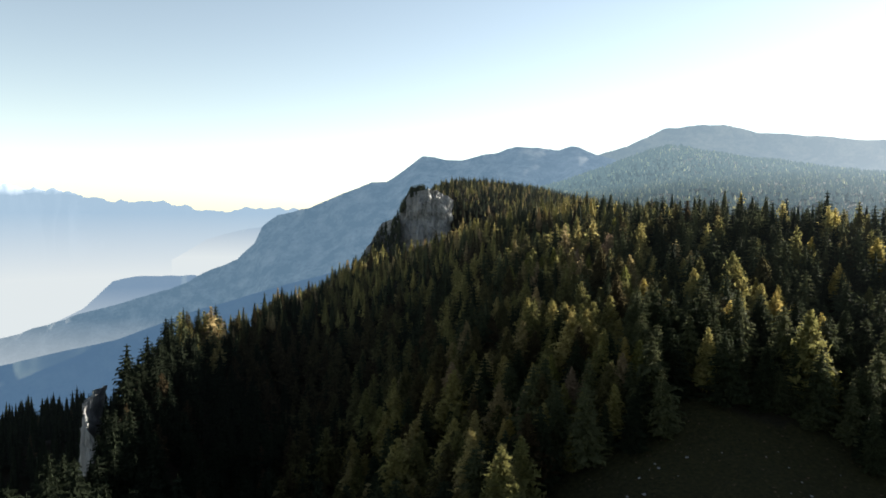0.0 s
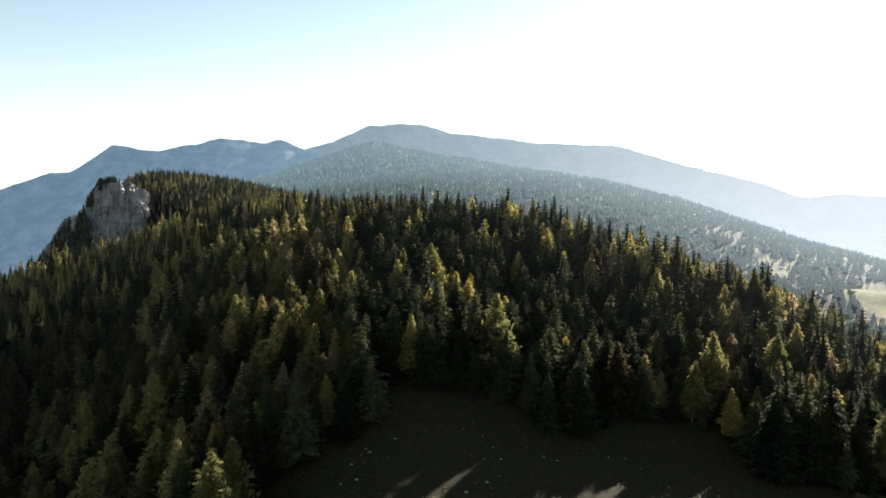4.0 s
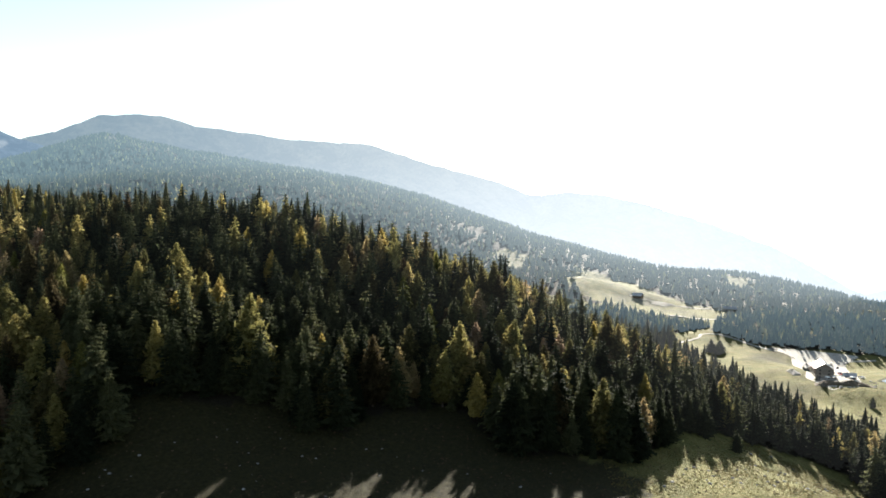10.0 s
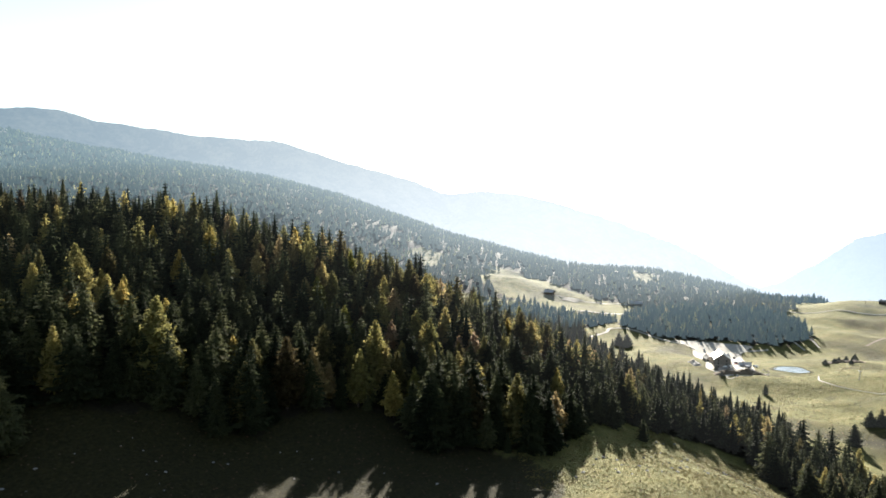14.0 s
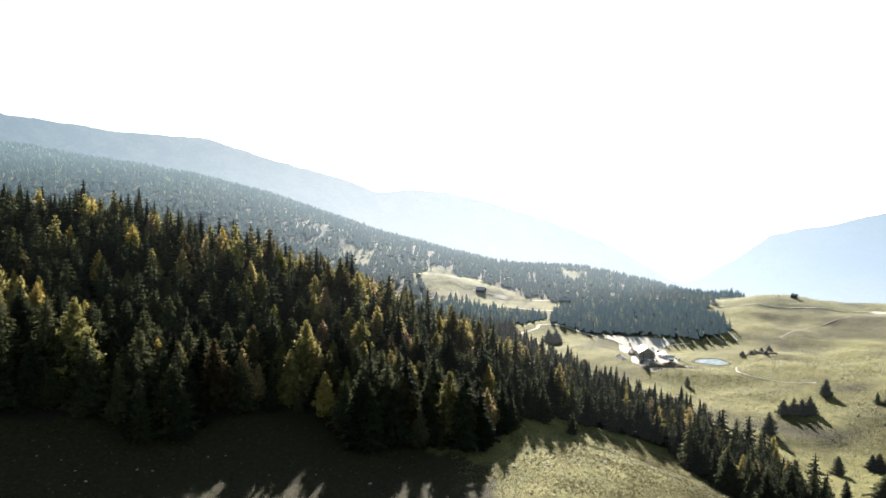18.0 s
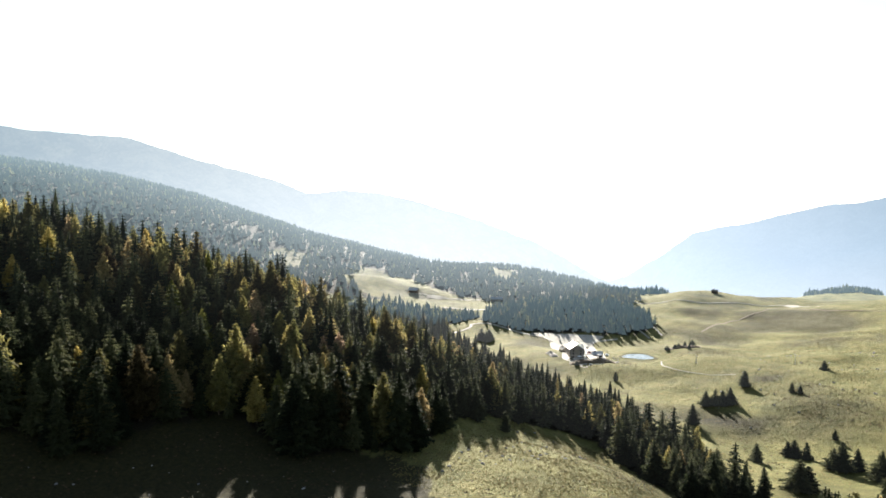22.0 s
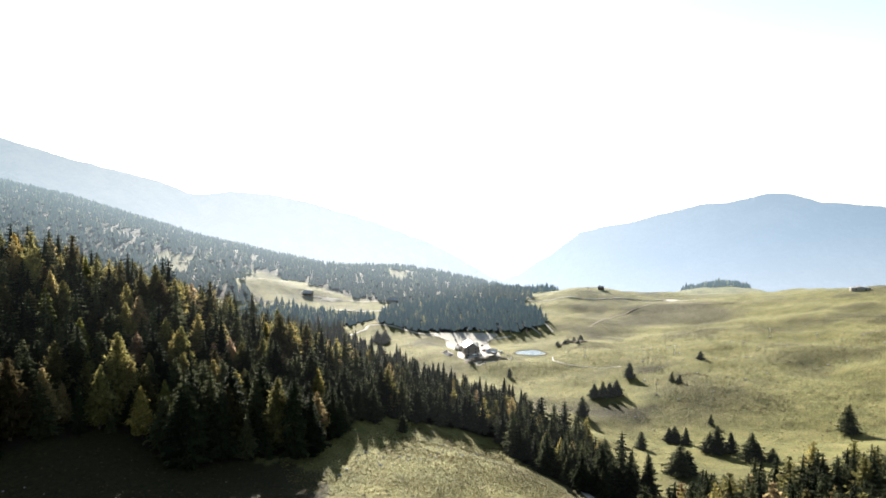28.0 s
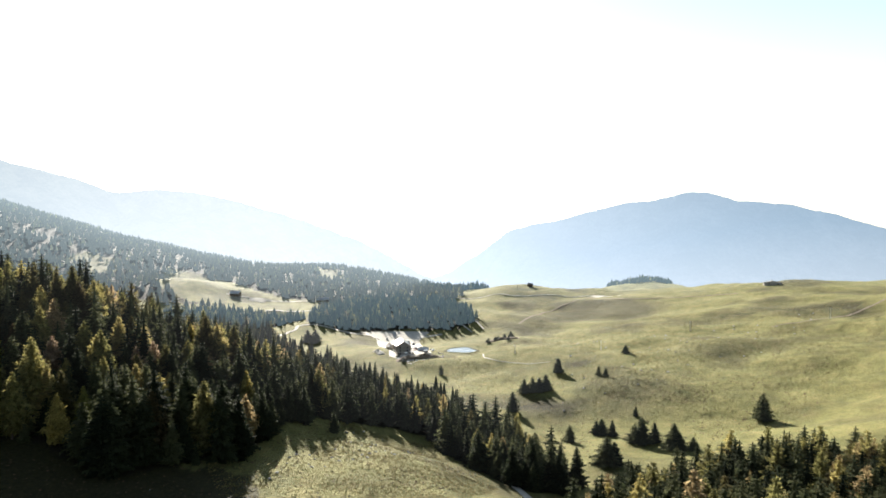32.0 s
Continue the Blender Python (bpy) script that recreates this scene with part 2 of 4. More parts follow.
def inside(x, y, poly):
    x, y = np.asarray(x, float), np.asarray(y, float)
    r = np.zeros(x.shape, bool)
    for (x0, y0), (x1, y1) in zip(poly, poly[1:] + poly[:1]):
        if y0 != y1:
            r ^= ((y0 > y) != (y1 > y)) & (x < (x1 - x0) * (y - y0) / (y1 - y0) + x0)
    return r


# ---- the lie of the land: spot heights (x, y, height above the pasture floor less EYE) drawn together by a smooth spline ----
FOREST_HILL = [
    (0, 0, -46), (60, -60, -62), (-60, 60, -66), (70, 165, -72), (44, 187, -75), (94, 152, -76), (10, 200, -92), (-33, 236, -114), (-77, 337, -110), (115, 182, -71),
    (85, 229, -53), (110, 297, -36), (148, 261, -43), (87, 350, -24), (176, 242, -52), (211, 211, -59), (236, 185, -67), (296, 168, -83), (354, 164, -103), (417, 139, -122)]
FOREST_CREST = [(72, 454, -12), (111, 415, -11), (146, 394, -8), (186, 365, -13), (220, 334, -20), (256, 294, -39), (281, 264, -47), (304, 210, -71)]
FOREST_FAR_SIDE = [
    (72, 800, 6), (150, 780, -7), (-5, 765, -2), (-20, 690, -60), (-12, 722, -52), (-42, 714, -64), (-45, 600, -48), (-86, 499, -67), (-118, 359, -70), (-122, 304, -76),
    (0, 431, -43), (-31, 514, -49), (30, 569, -24), (175, 470, -22), (13, 280, -63)]
PASTURE_FLOOR = [
    (174, 150, -79), (228, 126, -86), (182, 84, -83), (222, 95, -89), (262, 72, -101), (312, 108, -108), (300, 30, -118), (250, 40, -108), (150, 20, -75), (465, 120, -129),
    (570, 190, -131), (620, 155, -131), (425, 72, -126), (420, 40, -131), (350, 16, -122), (700, 345, -134), (720, 420, -133), (720, 178, -130), (860, 500, -134), (520, 260, -134),
    (440, 250, -130), (330, 330, -92), (450, 420, -128), (250, 420, -60), (300, 600, -80), (878, 197, -121)]
GRASS_HILL = [
    (290, -76, -102), (300, -38, -108), (251, -66, -104), (350, -30, -118), (420, -77, -116), (508, 28, -121), (436, 2, -125), (568, 11, -118), (525, 58, -125), (430, -67, -117), (640, -100, -102), (890, -135, -90), (864, -252, -82), (580, -150, -93),
    (387, -101, -104), (989, 150, -113), (948, 58, -118), (870, 60, -119), (1120, 60, -135), (1100, -150, -114), (880, 610, -108), (1000, 700, -112), (560, 900, -70), (1250, 150, -165)]
WOODED_RIDGE = [  # azimuth, distance, height
    (7, 2300, 20), (12, 2300, 70), (15.3, 2250, 127), (18.2, 2200, 175), (20.2, 2200, 155), (22.6, 2150, 137), (26.3, 2080, 117), (29.9, 2020, 92), (32.1, 1970, 79), (37.1, 1870, 49),
    (42.3, 1760, 5), (46.7, 1710, -40), (50, 1680, -72), (53.6, 1650, -99), (57.7, 1600, -122), (61.9, 1550, -147), (63.8, 1530, -137), (65.3, 1500, -132), (68, 1500, -140), (70.7, 1490, -154),
    (74.5, 1450, -170), (20, 2900, 40), (40, 2600, -90), (60, 2200, -280)]
RIDGE_FEET = [
    (8, 1700, 28), (12, 1750, 38), (15, 1850, 84), (22.6, 1850, 98), (20, 1900, 115), (10, 1300, 5), (27, 1750, 75),
    (78, 2000, -330), (40, 1250, -40), (48, 1200, -90), (55, 1150, -118), (20, 1300, 30), (2, 2300, -40), (90, 1450, -147), (87.2, 1450, -165), (93, 1450, -158), (84, 1450, -175), (96, 1450, -172), (90, 1900, -300), (105, 1400, -160)]
SPOTS = np.array(FOREST_HILL + FOREST_CREST + FOREST_FAR_SIDE + PASTURE_FLOOR + GRASS_HILL + [(*polar(a, d), z) for a, d, z in WOODED_RIDGE + RIDGE_FEET], float)
UNIT = 300.0
NODES = SPOTS[:, :2] / UNIT


def kernel(a):
    r = np.linalg.norm(a[:, None] - NODES[None], axis=2)
    return r * r * np.log(r + 1e-12)


def spline():
    n = len(NODES)
    A = np.zeros((n + 3, n + 3))
    A[:n, :n] = kernel(NODES) + 0.003 * np.eye(n)
    A[:n, n], A[:n, n + 1:] = 1, NODES
    A[n:, :n] = A[:n, n:].T
    return np.linalg.solve(A, np.append(SPOTS[:, 2], (0, 0, 0)))


WEIGHTS = spline()
EDGE_Y = [-200, 150, 272, 304, 359, 492, 598, 680, 740, 820, 1000]
EDGE_X = [-110, -112, -124, -128, -124, -90, -58, -40, -30, -10, 40]


def ground(x, y):
    """Height of the land at a place of the plan."""
    x, y = np.asarray(x, float), np.asarray(y, float)
    q = np.stack([x.ravel(), y.ravel()], 1) / UNIT
    z = np.concatenate([kernel(b) @ WEIGHTS[:-3] + WEIGHTS[-3] + b @ WEIGHTS[-2:] for b in np.array_split(q, max(1, len(q) // 20000))]).reshape(x.shape)
    r = np.hypot(x, y)
    k = np.clip((40 - np.hypot(x - 622, y - 155)) / 16, 0, 1)      # the hollow of the pond
    z = z + 3.4 * fbm(x / 75, y / 150, 3, 15) * np.clip((x - 380) / 120, 0, 1) * np.clip((920 - x) / 120, 0.25, 1) * np.clip((250 - y) / 60, 0, 1)
    z = z + 0.5 * fbm(x / 14, y / 14, 3, 5) + 1.6 * fbm(x / 60, y / 60, 2, 9) * np.clip(r / 300, 0, 2)
    d = np.clip(np.interp(y, EDGE_Y, EDGE_X) + 5 * fbm(x * 0 + 3, y / 25, 3, 2) - x, 0, None)      # the brink above the valley
    z = np.where(d > 0, z - np.interp(y, [300, 480, 640], [64, 60, 150]) * (1 - np.exp(-d / 14)) - 0.25 * d - 0.9 * np.clip(d - 170, 0, None), z)
    z = z * (1 - k) - 131.0 * k
    return np.maximum(z, -720) + EYE


# woodland outlines on the plan
MAIN_WOOD = [(-115, 130), (0, 142), (21, 175), (31, 196), (48, 203), (57, 202), (65, 206), (75, 220), (82, 222), (90, 210), (104, 204), (117, 201), (121, 184), (134, 184), (141, 189),
             (160, 187), (176, 183), (173, 165), (175, 147), (192, 138), (204, 127), (230, 132), (250, 139), (268, 135), (280, 138), (300, 130), (321, 120), (333, 101), (314, 86), (290, 66), (267, 42), (298, 20)]
MAIN_WOOD += [(336, 48), (372, 60), (379, 93),
             (407, 106), (459, 161), (552, 264), (640, 362), (640, 420), (500, 520), (330, 660), (280, 900), (150, 985), (10, 930), (-12, 800), (-26, 742), (-40, 690), (-60, 600),
             (-94, 498), (-126, 359), (-130, 304), (-112, 200)]
SPUR_WOOD = [(208, 24), (236, 10), (262, 12), (286, -4), (296, -32), (303, -57), (300, -90), (300, -140), (225, -150), (205, -60)]
BACK_WOOD = [(722, 356), (704, 305), (703, 268), (710, 240), (713, 214), (722, 196), (743, 176), (762, 171), (790, 186), (824, 199), (850, 214), (880, 236), (903, 262), (925, 300), (940, 345), (925, 390), (862, 378), (805, 392), (760, 372)]
LANE_WOOD = [(580, 440), (655, 395), (720, 374), (764, 378), (778, 398), (770, 445), (758, 490), (720, 525), (640, 535)]
BARN_MEADOW = [(800, 396), (905, 392), (912, 473), (930, 540), (968, 617), (996, 690), (1002, 745), (930, 700), (800, 615), (780, 560), (775, 500), (780, 440)]
HIGH_MEADOW = [(834, 747), (873, 735), (959, 785), (950, 850), (890, 840)]
KNOLL_MEADOW = [(1249, 600), (1290, 572), (1190, 510), (1176, 553)]
RIDGE_WOOD = [(985, 265), (1010, 225), (1060, 220), (1120, 250), (1100, 330), (1030, 330)]
BRINK_WOOD = [(-131, 340), (-110, 340), (-104, 359), (-74, 492), (-42, 598), (-26, 680), (-44, 680), (-66, 598), (-98, 492), (-132, 359)]
BEHIND_CREST = [(190, 470), (300, 390), (400, 290), (560, 420), (450, 560), (330, 640), (250, 640), (200, 560)]
CLIFF_FOOT = [(-90, 700), (-4, 704), (0, 734), (-10, 740), (-44, 756), (-85, 770)]
SLOPE_WOOD = [(-128, 240), (-130, 330), (-92, 480), (-60, 600), (-46, 690), (-90, 720), (-150, 690), (-260, 560), (-360, 440), (-330, 260), (-200, 200)]
SUMMIT_WOOD = [(-34, 640), (60, 570), (200, 600), (320, 680), (290, 890), (150, 975), (20, 920), (-4, 800), (4, 742), (24, 730), (-6, 700)]
WOODS = [SLOPE_WOOD, MAIN_WOOD, SPUR_WOOD, BACK_WOOD, LANE_WOOD]


def wood_cover(x, y):
    c = np.zeros(x.shape)
    for w in WOODS:
        c = np.maximum(c, inside(x + 3 * value_noise(x / 5, y / 5, 1), y + 3 * value_noise(x / 5, y / 5, 2), w) * 1.0)
    c = np.maximum(c, (x < np.interp(y, EDGE_Y, EDGE_X) + 14) & (y > 100))
    far = (np.hypot(x, y) > 930) & (x < 3.1 * y)
    for m in (BARN_MEADOW, HIGH_MEADOW, KNOLL_MEADOW):
        far &= ~inside(x, y, m)
    return np.maximum(c, far * 1.0)


# first outline: brown heath that also deepens the forest's shade on the slope
HEATH_AND_SHADE = [[(-20, 150), (60, 85), (150, 82), (190, 112), (184, 160), (180, 200), (150, 222), (110, 250), (75, 270), (10, 215)], [(744, 120), (840, 98), (912, 75), (908, 26), (869, -16), (837, -32), (799, -13), (752, 12), (789, 43)],
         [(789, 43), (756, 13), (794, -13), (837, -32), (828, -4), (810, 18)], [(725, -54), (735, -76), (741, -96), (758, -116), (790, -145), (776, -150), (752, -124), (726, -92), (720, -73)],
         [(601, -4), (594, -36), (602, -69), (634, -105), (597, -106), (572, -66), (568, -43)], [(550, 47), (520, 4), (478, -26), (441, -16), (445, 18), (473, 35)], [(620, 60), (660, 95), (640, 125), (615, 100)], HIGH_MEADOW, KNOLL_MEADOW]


def heath_shade_cover(x, y):
    """Brown heath and bilberry patches on the pasture, with ragged edges; the first also paints the shaded near slope
    dark.
    """
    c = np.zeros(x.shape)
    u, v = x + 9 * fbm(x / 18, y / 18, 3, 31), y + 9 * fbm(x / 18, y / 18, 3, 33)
    for h in HEATH_AND_SHADE:
        c = np.maximum(c, sum(inside(u + a, v + b, h) for a in (-12, 0, 12) for b in (-12, 0, 12)) / 9 * (0.72 if h in HEATH_AND_SHADE[1:4] else 0.5))
    return np.maximum(c + 0.68 * inside(u, v, HEATH_AND_SHADE[0]), np.clip(fbm(x / 45, y / 45, 4, 37) - 0.4, 0, 1))


# ---- ground sheet ----
def sheet(az, rings):
    A, D = np.meshgrid(az, rings)
    X, Y = polar(A, D)
    Z = ground(X, Y)
    return np.stack([X, Y, Z], -1)


AZ = np.concatenate([np.arange(-180, -36, 4.0), np.arange(-36, 112, 0.25), np.arange(112, 181, 4.0)])
AZ[-1] = 180
RINGS = [0.01]
while RINGS[-1] < 900:
    RINGS.append(RINGS[-1] + max(2.0, 0.013 * RINGS[-1]))
NEAR = sheet(AZ, np.array(RINGS))
g = new("ground", grid_mesh("ground", NEAR, M_PASTURE, {"wood": wood_cover(NEAR[..., 0], NEAR[..., 1]), "heath": heath_shade_cover(NEAR[..., 0], NEAR[..., 1])}))
tagged(g, "autumn pasture slopes with straw-coloured grass and needle litter", "ground", kind="structure")
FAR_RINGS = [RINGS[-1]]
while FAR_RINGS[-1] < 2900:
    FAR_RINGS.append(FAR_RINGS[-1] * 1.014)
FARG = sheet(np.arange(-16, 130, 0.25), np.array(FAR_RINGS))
g = new("backdrop_hillside", grid_mesh("backdrop_hillside", FARG, M_RIDGE, {"wood": wood_cover(FARG[..., 0], FARG[..., 1]), "heath": heath_shade_cover(FARG[..., 0], FARG[..., 1])}))
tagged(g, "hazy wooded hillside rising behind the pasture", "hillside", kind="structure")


AZ_STEP = np.arange(len(AZ))


def land(x, y):
    """Height of the ground sheet itself, for whatever stands on it."""
    x, y = np.asarray(x, float), np.asarray(y, float)
    i = np.clip(np.interp(np.degrees(np.arctan2(x, y)), AZ, AZ_STEP), 0, len(AZ) - 1.001)
    j = np.clip(np.interp(np.hypot(x, y), RINGS, np.arange(len(RINGS))), 0, len(RINGS) - 1.001)
    a, b = i.astype(int), j.astype(int)
    u, v = i - a, j - b
    Z = NEAR[..., 2]
    return np.where(np.hypot(x, y) > RINGS[-2], ground(x, y), (Z[b, a] * (1 - u) + Z[b, a + 1] * u) * (1 - v) + (Z[b + 1, a] * (1 - u) + Z[b + 1, a + 1] * u) * v)


# ---- trees ----
def core(h, R, low, steps):
    """The dense inside of a crown: a ragged cone."""
    T = []
    a = [6.2832 * k / steps for k in range(steps + 1)]
    for z0, r0, z1, r1 in ((low, 0.5, low + 0.08, 0.84), (low + 0.08, 0.84, 0.55, 0.42), (0.55, 0.42, 0.96, 0.04)):
        for k in range(steps):
            p = [np.array([R * r * math.cos(t), R * r * math.sin(t), z * h]) for r, z, t in ((r0, z0, a[k]), (r0, z0, a[k + 1]), (r1, z1, a[k + 1]), (r1, z1, a[k]))]
            T += [(p[0], p[1], p[2]), (p[0], p[2], p[3])]
    return T


def spruce(rng, h, levels, arms, twigs, fine=1.0):
    """Crown of tiered boughs with hanging twigs round a thin dark inside: triangles."""
    R = h * rng.uniform(0.21, 0.28)
    T = core(h, R * (0.42 if levels > 10 else 0.6), 0.05, 6 if levels > 4 else 4)
    e = rng.uniform(0.66, 0.88)
    for k in range(levels):
        q = (k + rng.uniform(0.1, 0.5)) / levels
        z = h * (0.04 + 0.94 * q)
        r0 = R * min(1.0, 0.8 + 2.5 * q) * (1 - q) ** e * rng.uniform(0.82, 1.18) + 0.24
        n = max(5, int(arms * (1 - 0.4 * q)))
        a0 = rng.uniform(0, 6.28)
        for j in range(n):
            a = a0 + 6.283 * j / n + rng.uniform(-0.35, 0.35)
            r = r0 * rng.uniform(0.55, 1.2)
            d, s = np.array([math.cos(a), math.sin(a), 0]), np.array([-math.sin(a), math.cos(a), 0])
            root = np.array([0, 0, z + 0.10 * r])
            tip = d * r + np.array([0, 0, z + rng.uniform(-0.28, 0.02) * r])
            m = d * r * 0.55 + np.array([0, 0, z - 0.10 * r])
            w = 0.17 * r + 0.05
            T += [(root, m + s * w - (0, 0, 0.08 * r), tip), (root, tip, m - s * w - (0, 0, 0.08 * r))]
            for _ in range(twigs):
                t, b = rng.uniform(0.3, 1.0), rng.uniform(-1, 1)
                p = root * (1 - t) + tip * t + s * b * 0.36 * r * (1.2 - t)
                l = (0.20 * r0 + 0.30) * fine
                f = d * rng.uniform(-0.1, 0.9) + s * b * rng.uniform(0.2, 0.9) + np.array([0, 0, rng.uniform(-1.1, 0.35)])
                u = d * rng.uniform(0.2, 0.4) + s * rng.uniform(-0.4, 0.4)
                T.append((p - u * l, p + u * l, p + f * l))
    for a in (0.0, 2.1, 4.2):
        T.append((np.array([0.16 * math.cos(a), 0.16 * math.sin(a), h * 0.95]), np.array([0.16 * math.cos(a + 2.1), 0.16 * math.sin(a + 2.1), h * 0.95]), np.array([0, 0, h])))
    return np.array(T)


def larch(rng, h, levels, arms, twigs, fine=1.0):
    """Fuzzy autumn crown, widest below the middle: level boughs with tufts and gaps."""
    R = h * rng.uniform(0.21, 0.27)
    T = core(h, R * (0.4 if levels > 10 else 0.6), 0.15, 5 if levels > 4 else 4)
    for k in range(levels):
        q = (k + 0.3) / levels
        z = h * (0.10 + 0.89 * q)
        r0 = R * min(1.0, 2.6 * q + 0.45) * max(0.0, 1 - q ** 1.2) ** 0.9 + 0.14
        n = max(4, int(arms * (1 - 0.4 * q)))
        a0 = rng.uniform(0, 6.28)
        for j in range(n):
            a = a0 + 6.283 * j / n + rng.uniform(-0.4, 0.4)
            r = r0 * rng.uniform(0.55, 1.12)
            d, s = np.array([math.cos(a), math.sin(a), 0]), np.array([-math.sin(a), math.cos(a), 0])
            root, tip = np.array([0, 0, z]), d * r + np.array([0, 0, z - 0.10 * r + rng.uniform(-0.2, 0.2)])
            T.append((root, tip, root * 0.4 + tip * 0.6 + s * 0.16 * r - (0, 0, 0.10 * r)))
            for _ in range(twigs):
                t = rng.uniform(0.25, 1.05)
                p = root * (1 - t) + tip * t + rng.normal(0, 0.11 * r0 + 0.05, 3)
                l = (0.24 * r0 + 0.24) * fine
                o = rng.normal(0, 1, (3, 3)) * l * 0.62
                T.append((p + o[0], p + o[1], p + o[2] - (0, 0, 0.4 * l)))
    T.append((np.array([0.2, 0, h * 0.9]), np.array([-0.12, 0.16, h * 0.9]), np.array([0, 0, h])))
    return np.array(T)


def tri_mesh(name, T, material, attributes=None):
    V = T.reshape(-1, 3)
    return raw_mesh(name, V, np.arange(len(V)).reshape(-1, 3), material, attributes)


def trunk_mesh(h, r):
    a = np.arange(7) / 7 * 6.2832
    rows = [(r * 1.5, -1.2), (r * 1.05, 0.5), (r * 0.7, h * 0.4), (0.03, h * 0.93)]
    P = np.array([[(q * math.cos(t), q * math.sin(t), z) for t in np.append(a, a[0])] for q, z in rows])
    return grid_mesh("trunk", P, M_BARK)


rng = np.random.default_rng(11)
KINDS = {"spruce": (spruce, M_SPRUCE, (22, 11, 14, 0.8), "dark green spruce with drooping boughs"), "larch": (larch, M_LARCH, (24, 8, 16, 0.66), "golden autumn larch with an airy crown")}
MODELS = {}
for kind, (maker, m, detail, label) in KINDS.items():
    MODELS[kind] = [(tri_mesh("crown", maker(rng, 16.0, *detail), m), trunk_mesh(16.0, 0.22)) for _ in range(6)]


for tint, m in TINTS.items():
    MODELS[tint] = []
    for crown, trunk in MODELS["larch"]:
        c = crown.copy()
        c.materials.clear()
        c.materials.append(m)
        MODELS[tint].append((c, trunk))


def plant(kind, x, y, h, label="", group="", broad=1.0, tint=""):
    """One tree, a thing of its own."""
    crown, trunk = MODELS[tint or kind][rng.integers(6)]
    root = new(kind + "_tree")
    k = h / 16.0
    w = k * broad * rng.uniform(0.9, 1.15)
    root.matrix_world = pose(x, y, float(land(x, y)) - 0.1, rng.uniform(-2, 2), rng.uniform(-2, 2), rng.uniform(0, 360)) @ Matrix.Diagonal((w, w, k, 1))
    for nm, me in (("trunk", trunk), ("crown", crown)):
        new(nm, me).parent = root
    return tagged(root, label or KINDS[kind][3], "tree", group)


def scatter(poly, step, jitter=0.45):
    """Places on a jittered raster inside a plan outline."""
    a = np.array(poly, float)
    xs, ys = np.arange(a[:, 0].min(), a[:, 0].max(), step), np.arange(a[:, 1].min(), a[:, 1].max(), step)
    X, Y = np.meshgrid(xs, ys)
    X = X + (np.arange(len(ys)) % 2)[:, None] * step * 0.5
    X, Y = X + rng.uniform(-jitter, jitter, X.shape) * step, Y + rng.uniform(-jitter, jitter, X.shape) * step
    k = inside(X, Y, poly)
    return X[k], Y[k]


def stand(name, label, X, Y, H, kinds, detail, mats, width=1.0, shade=None, heights=None, tone=(0.0, 1.0)):
    """Many trees as one piece of woodland per kind. A per-tree factor can paint shade into the needle tone."""
    for kind, maker in (("spruce", spruce), ("larch", larch)):
        k = np.where(kinds == kind)[0]
        if not len(k):
            continue
        models = [maker(rng, 1.0 * 16, *detail[kind]) for _ in range(8)]
        parts, tones = [], []
        Z = land(X[k], Y[k]) if heights is None else heights[k]
        for i, z in zip(k, Z):
            T = models[rng.integers(8)]
            a, s = rng.uniform(0, 6.28), H[i] / 16
            c, n = math.cos(a) * s * width, math.sin(a) * s * width
            M = np.array([[c, n, 0], [-n, c, 0], [0, 0, s]])
            parts.append(T @ M + (X[i], Y[i], z - 0.2))
            tones.append(np.full(T.shape[0] * 3, rng.uniform(*tone) * (1 if shade is None else shade[i])))
        T = np.concatenate(parts)
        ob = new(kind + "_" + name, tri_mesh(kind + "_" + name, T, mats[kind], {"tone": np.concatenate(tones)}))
        tagged(ob, label[kind], "woodland", kind="stuff")


# ---- forest hill: single trees along its open side, stands behind ----
def larch_share(x, y):
    """More larches in the bowl, on the brink and on the crest's far side, fewer in the gully."""
    x, y = np.asarray(x, float), np.asarray(y, float)
    a = np.degrees(np.arctan2(x, y))
    s = np.interp(a, [-18, -8, 10, 16, 24, 34, 45, 58, 70], [0.15, 0.6, 0.62, 0.36, 0.12, 0.14, 0.26, 0.24, 0.1])
    s = np.where(y > 600, np.where(x > 90, 0.12, 0.45), s)
    s = np.where((x < np.interp(y, EDGE_Y, EDGE_X) + 22) & (y > 345), 0.7, s)
    # dark spruces almost alone near the brink, standing in for the hill's shade
    s = np.where((a < -14) & (y < 345), -0.3, s)
    return np.clip(s + 0.25 * value_noise(x / 30, y / 30, 4), 0.03, 0.9)


# larches that stand out by their colour: place, height
GOLDEN_LARCHES = [(122, 254, 18), (125, 246, 17), (129, 235, 18), (181, 292, 20), (183, 328, 18), (160, 304, 16), (158, 278, 16), (143, 216, 15), (178, 172, 17), (251, 151, 16), (51, 264, 16), (50, 268, 15), (62, 229, 17), (22, 220, 16), (6, 229, 14), (34, 240, 15), (101, 244, 18), (24, 222, 15), (15, 195, 13), (80, 272, 17), (276, 193, 16), (230, 292, 18), (130, 239, 17), (128, 264, 16), (124, 274, 15)]
LIME_LARCHES = [(51, 337, 17), (57, 339, 18), (46, 351, 17), (37, 341, 17), (65, 224, 18), (78, 292, 17), (40, 239, 15), (22, 244, 14), (187, 171, 17), (198, 220, 16), (203, 243, 17), (241, 263, 16), (93, 372, 16), (69, 321, 16), (77, 287, 16), (41, 384, 15)]
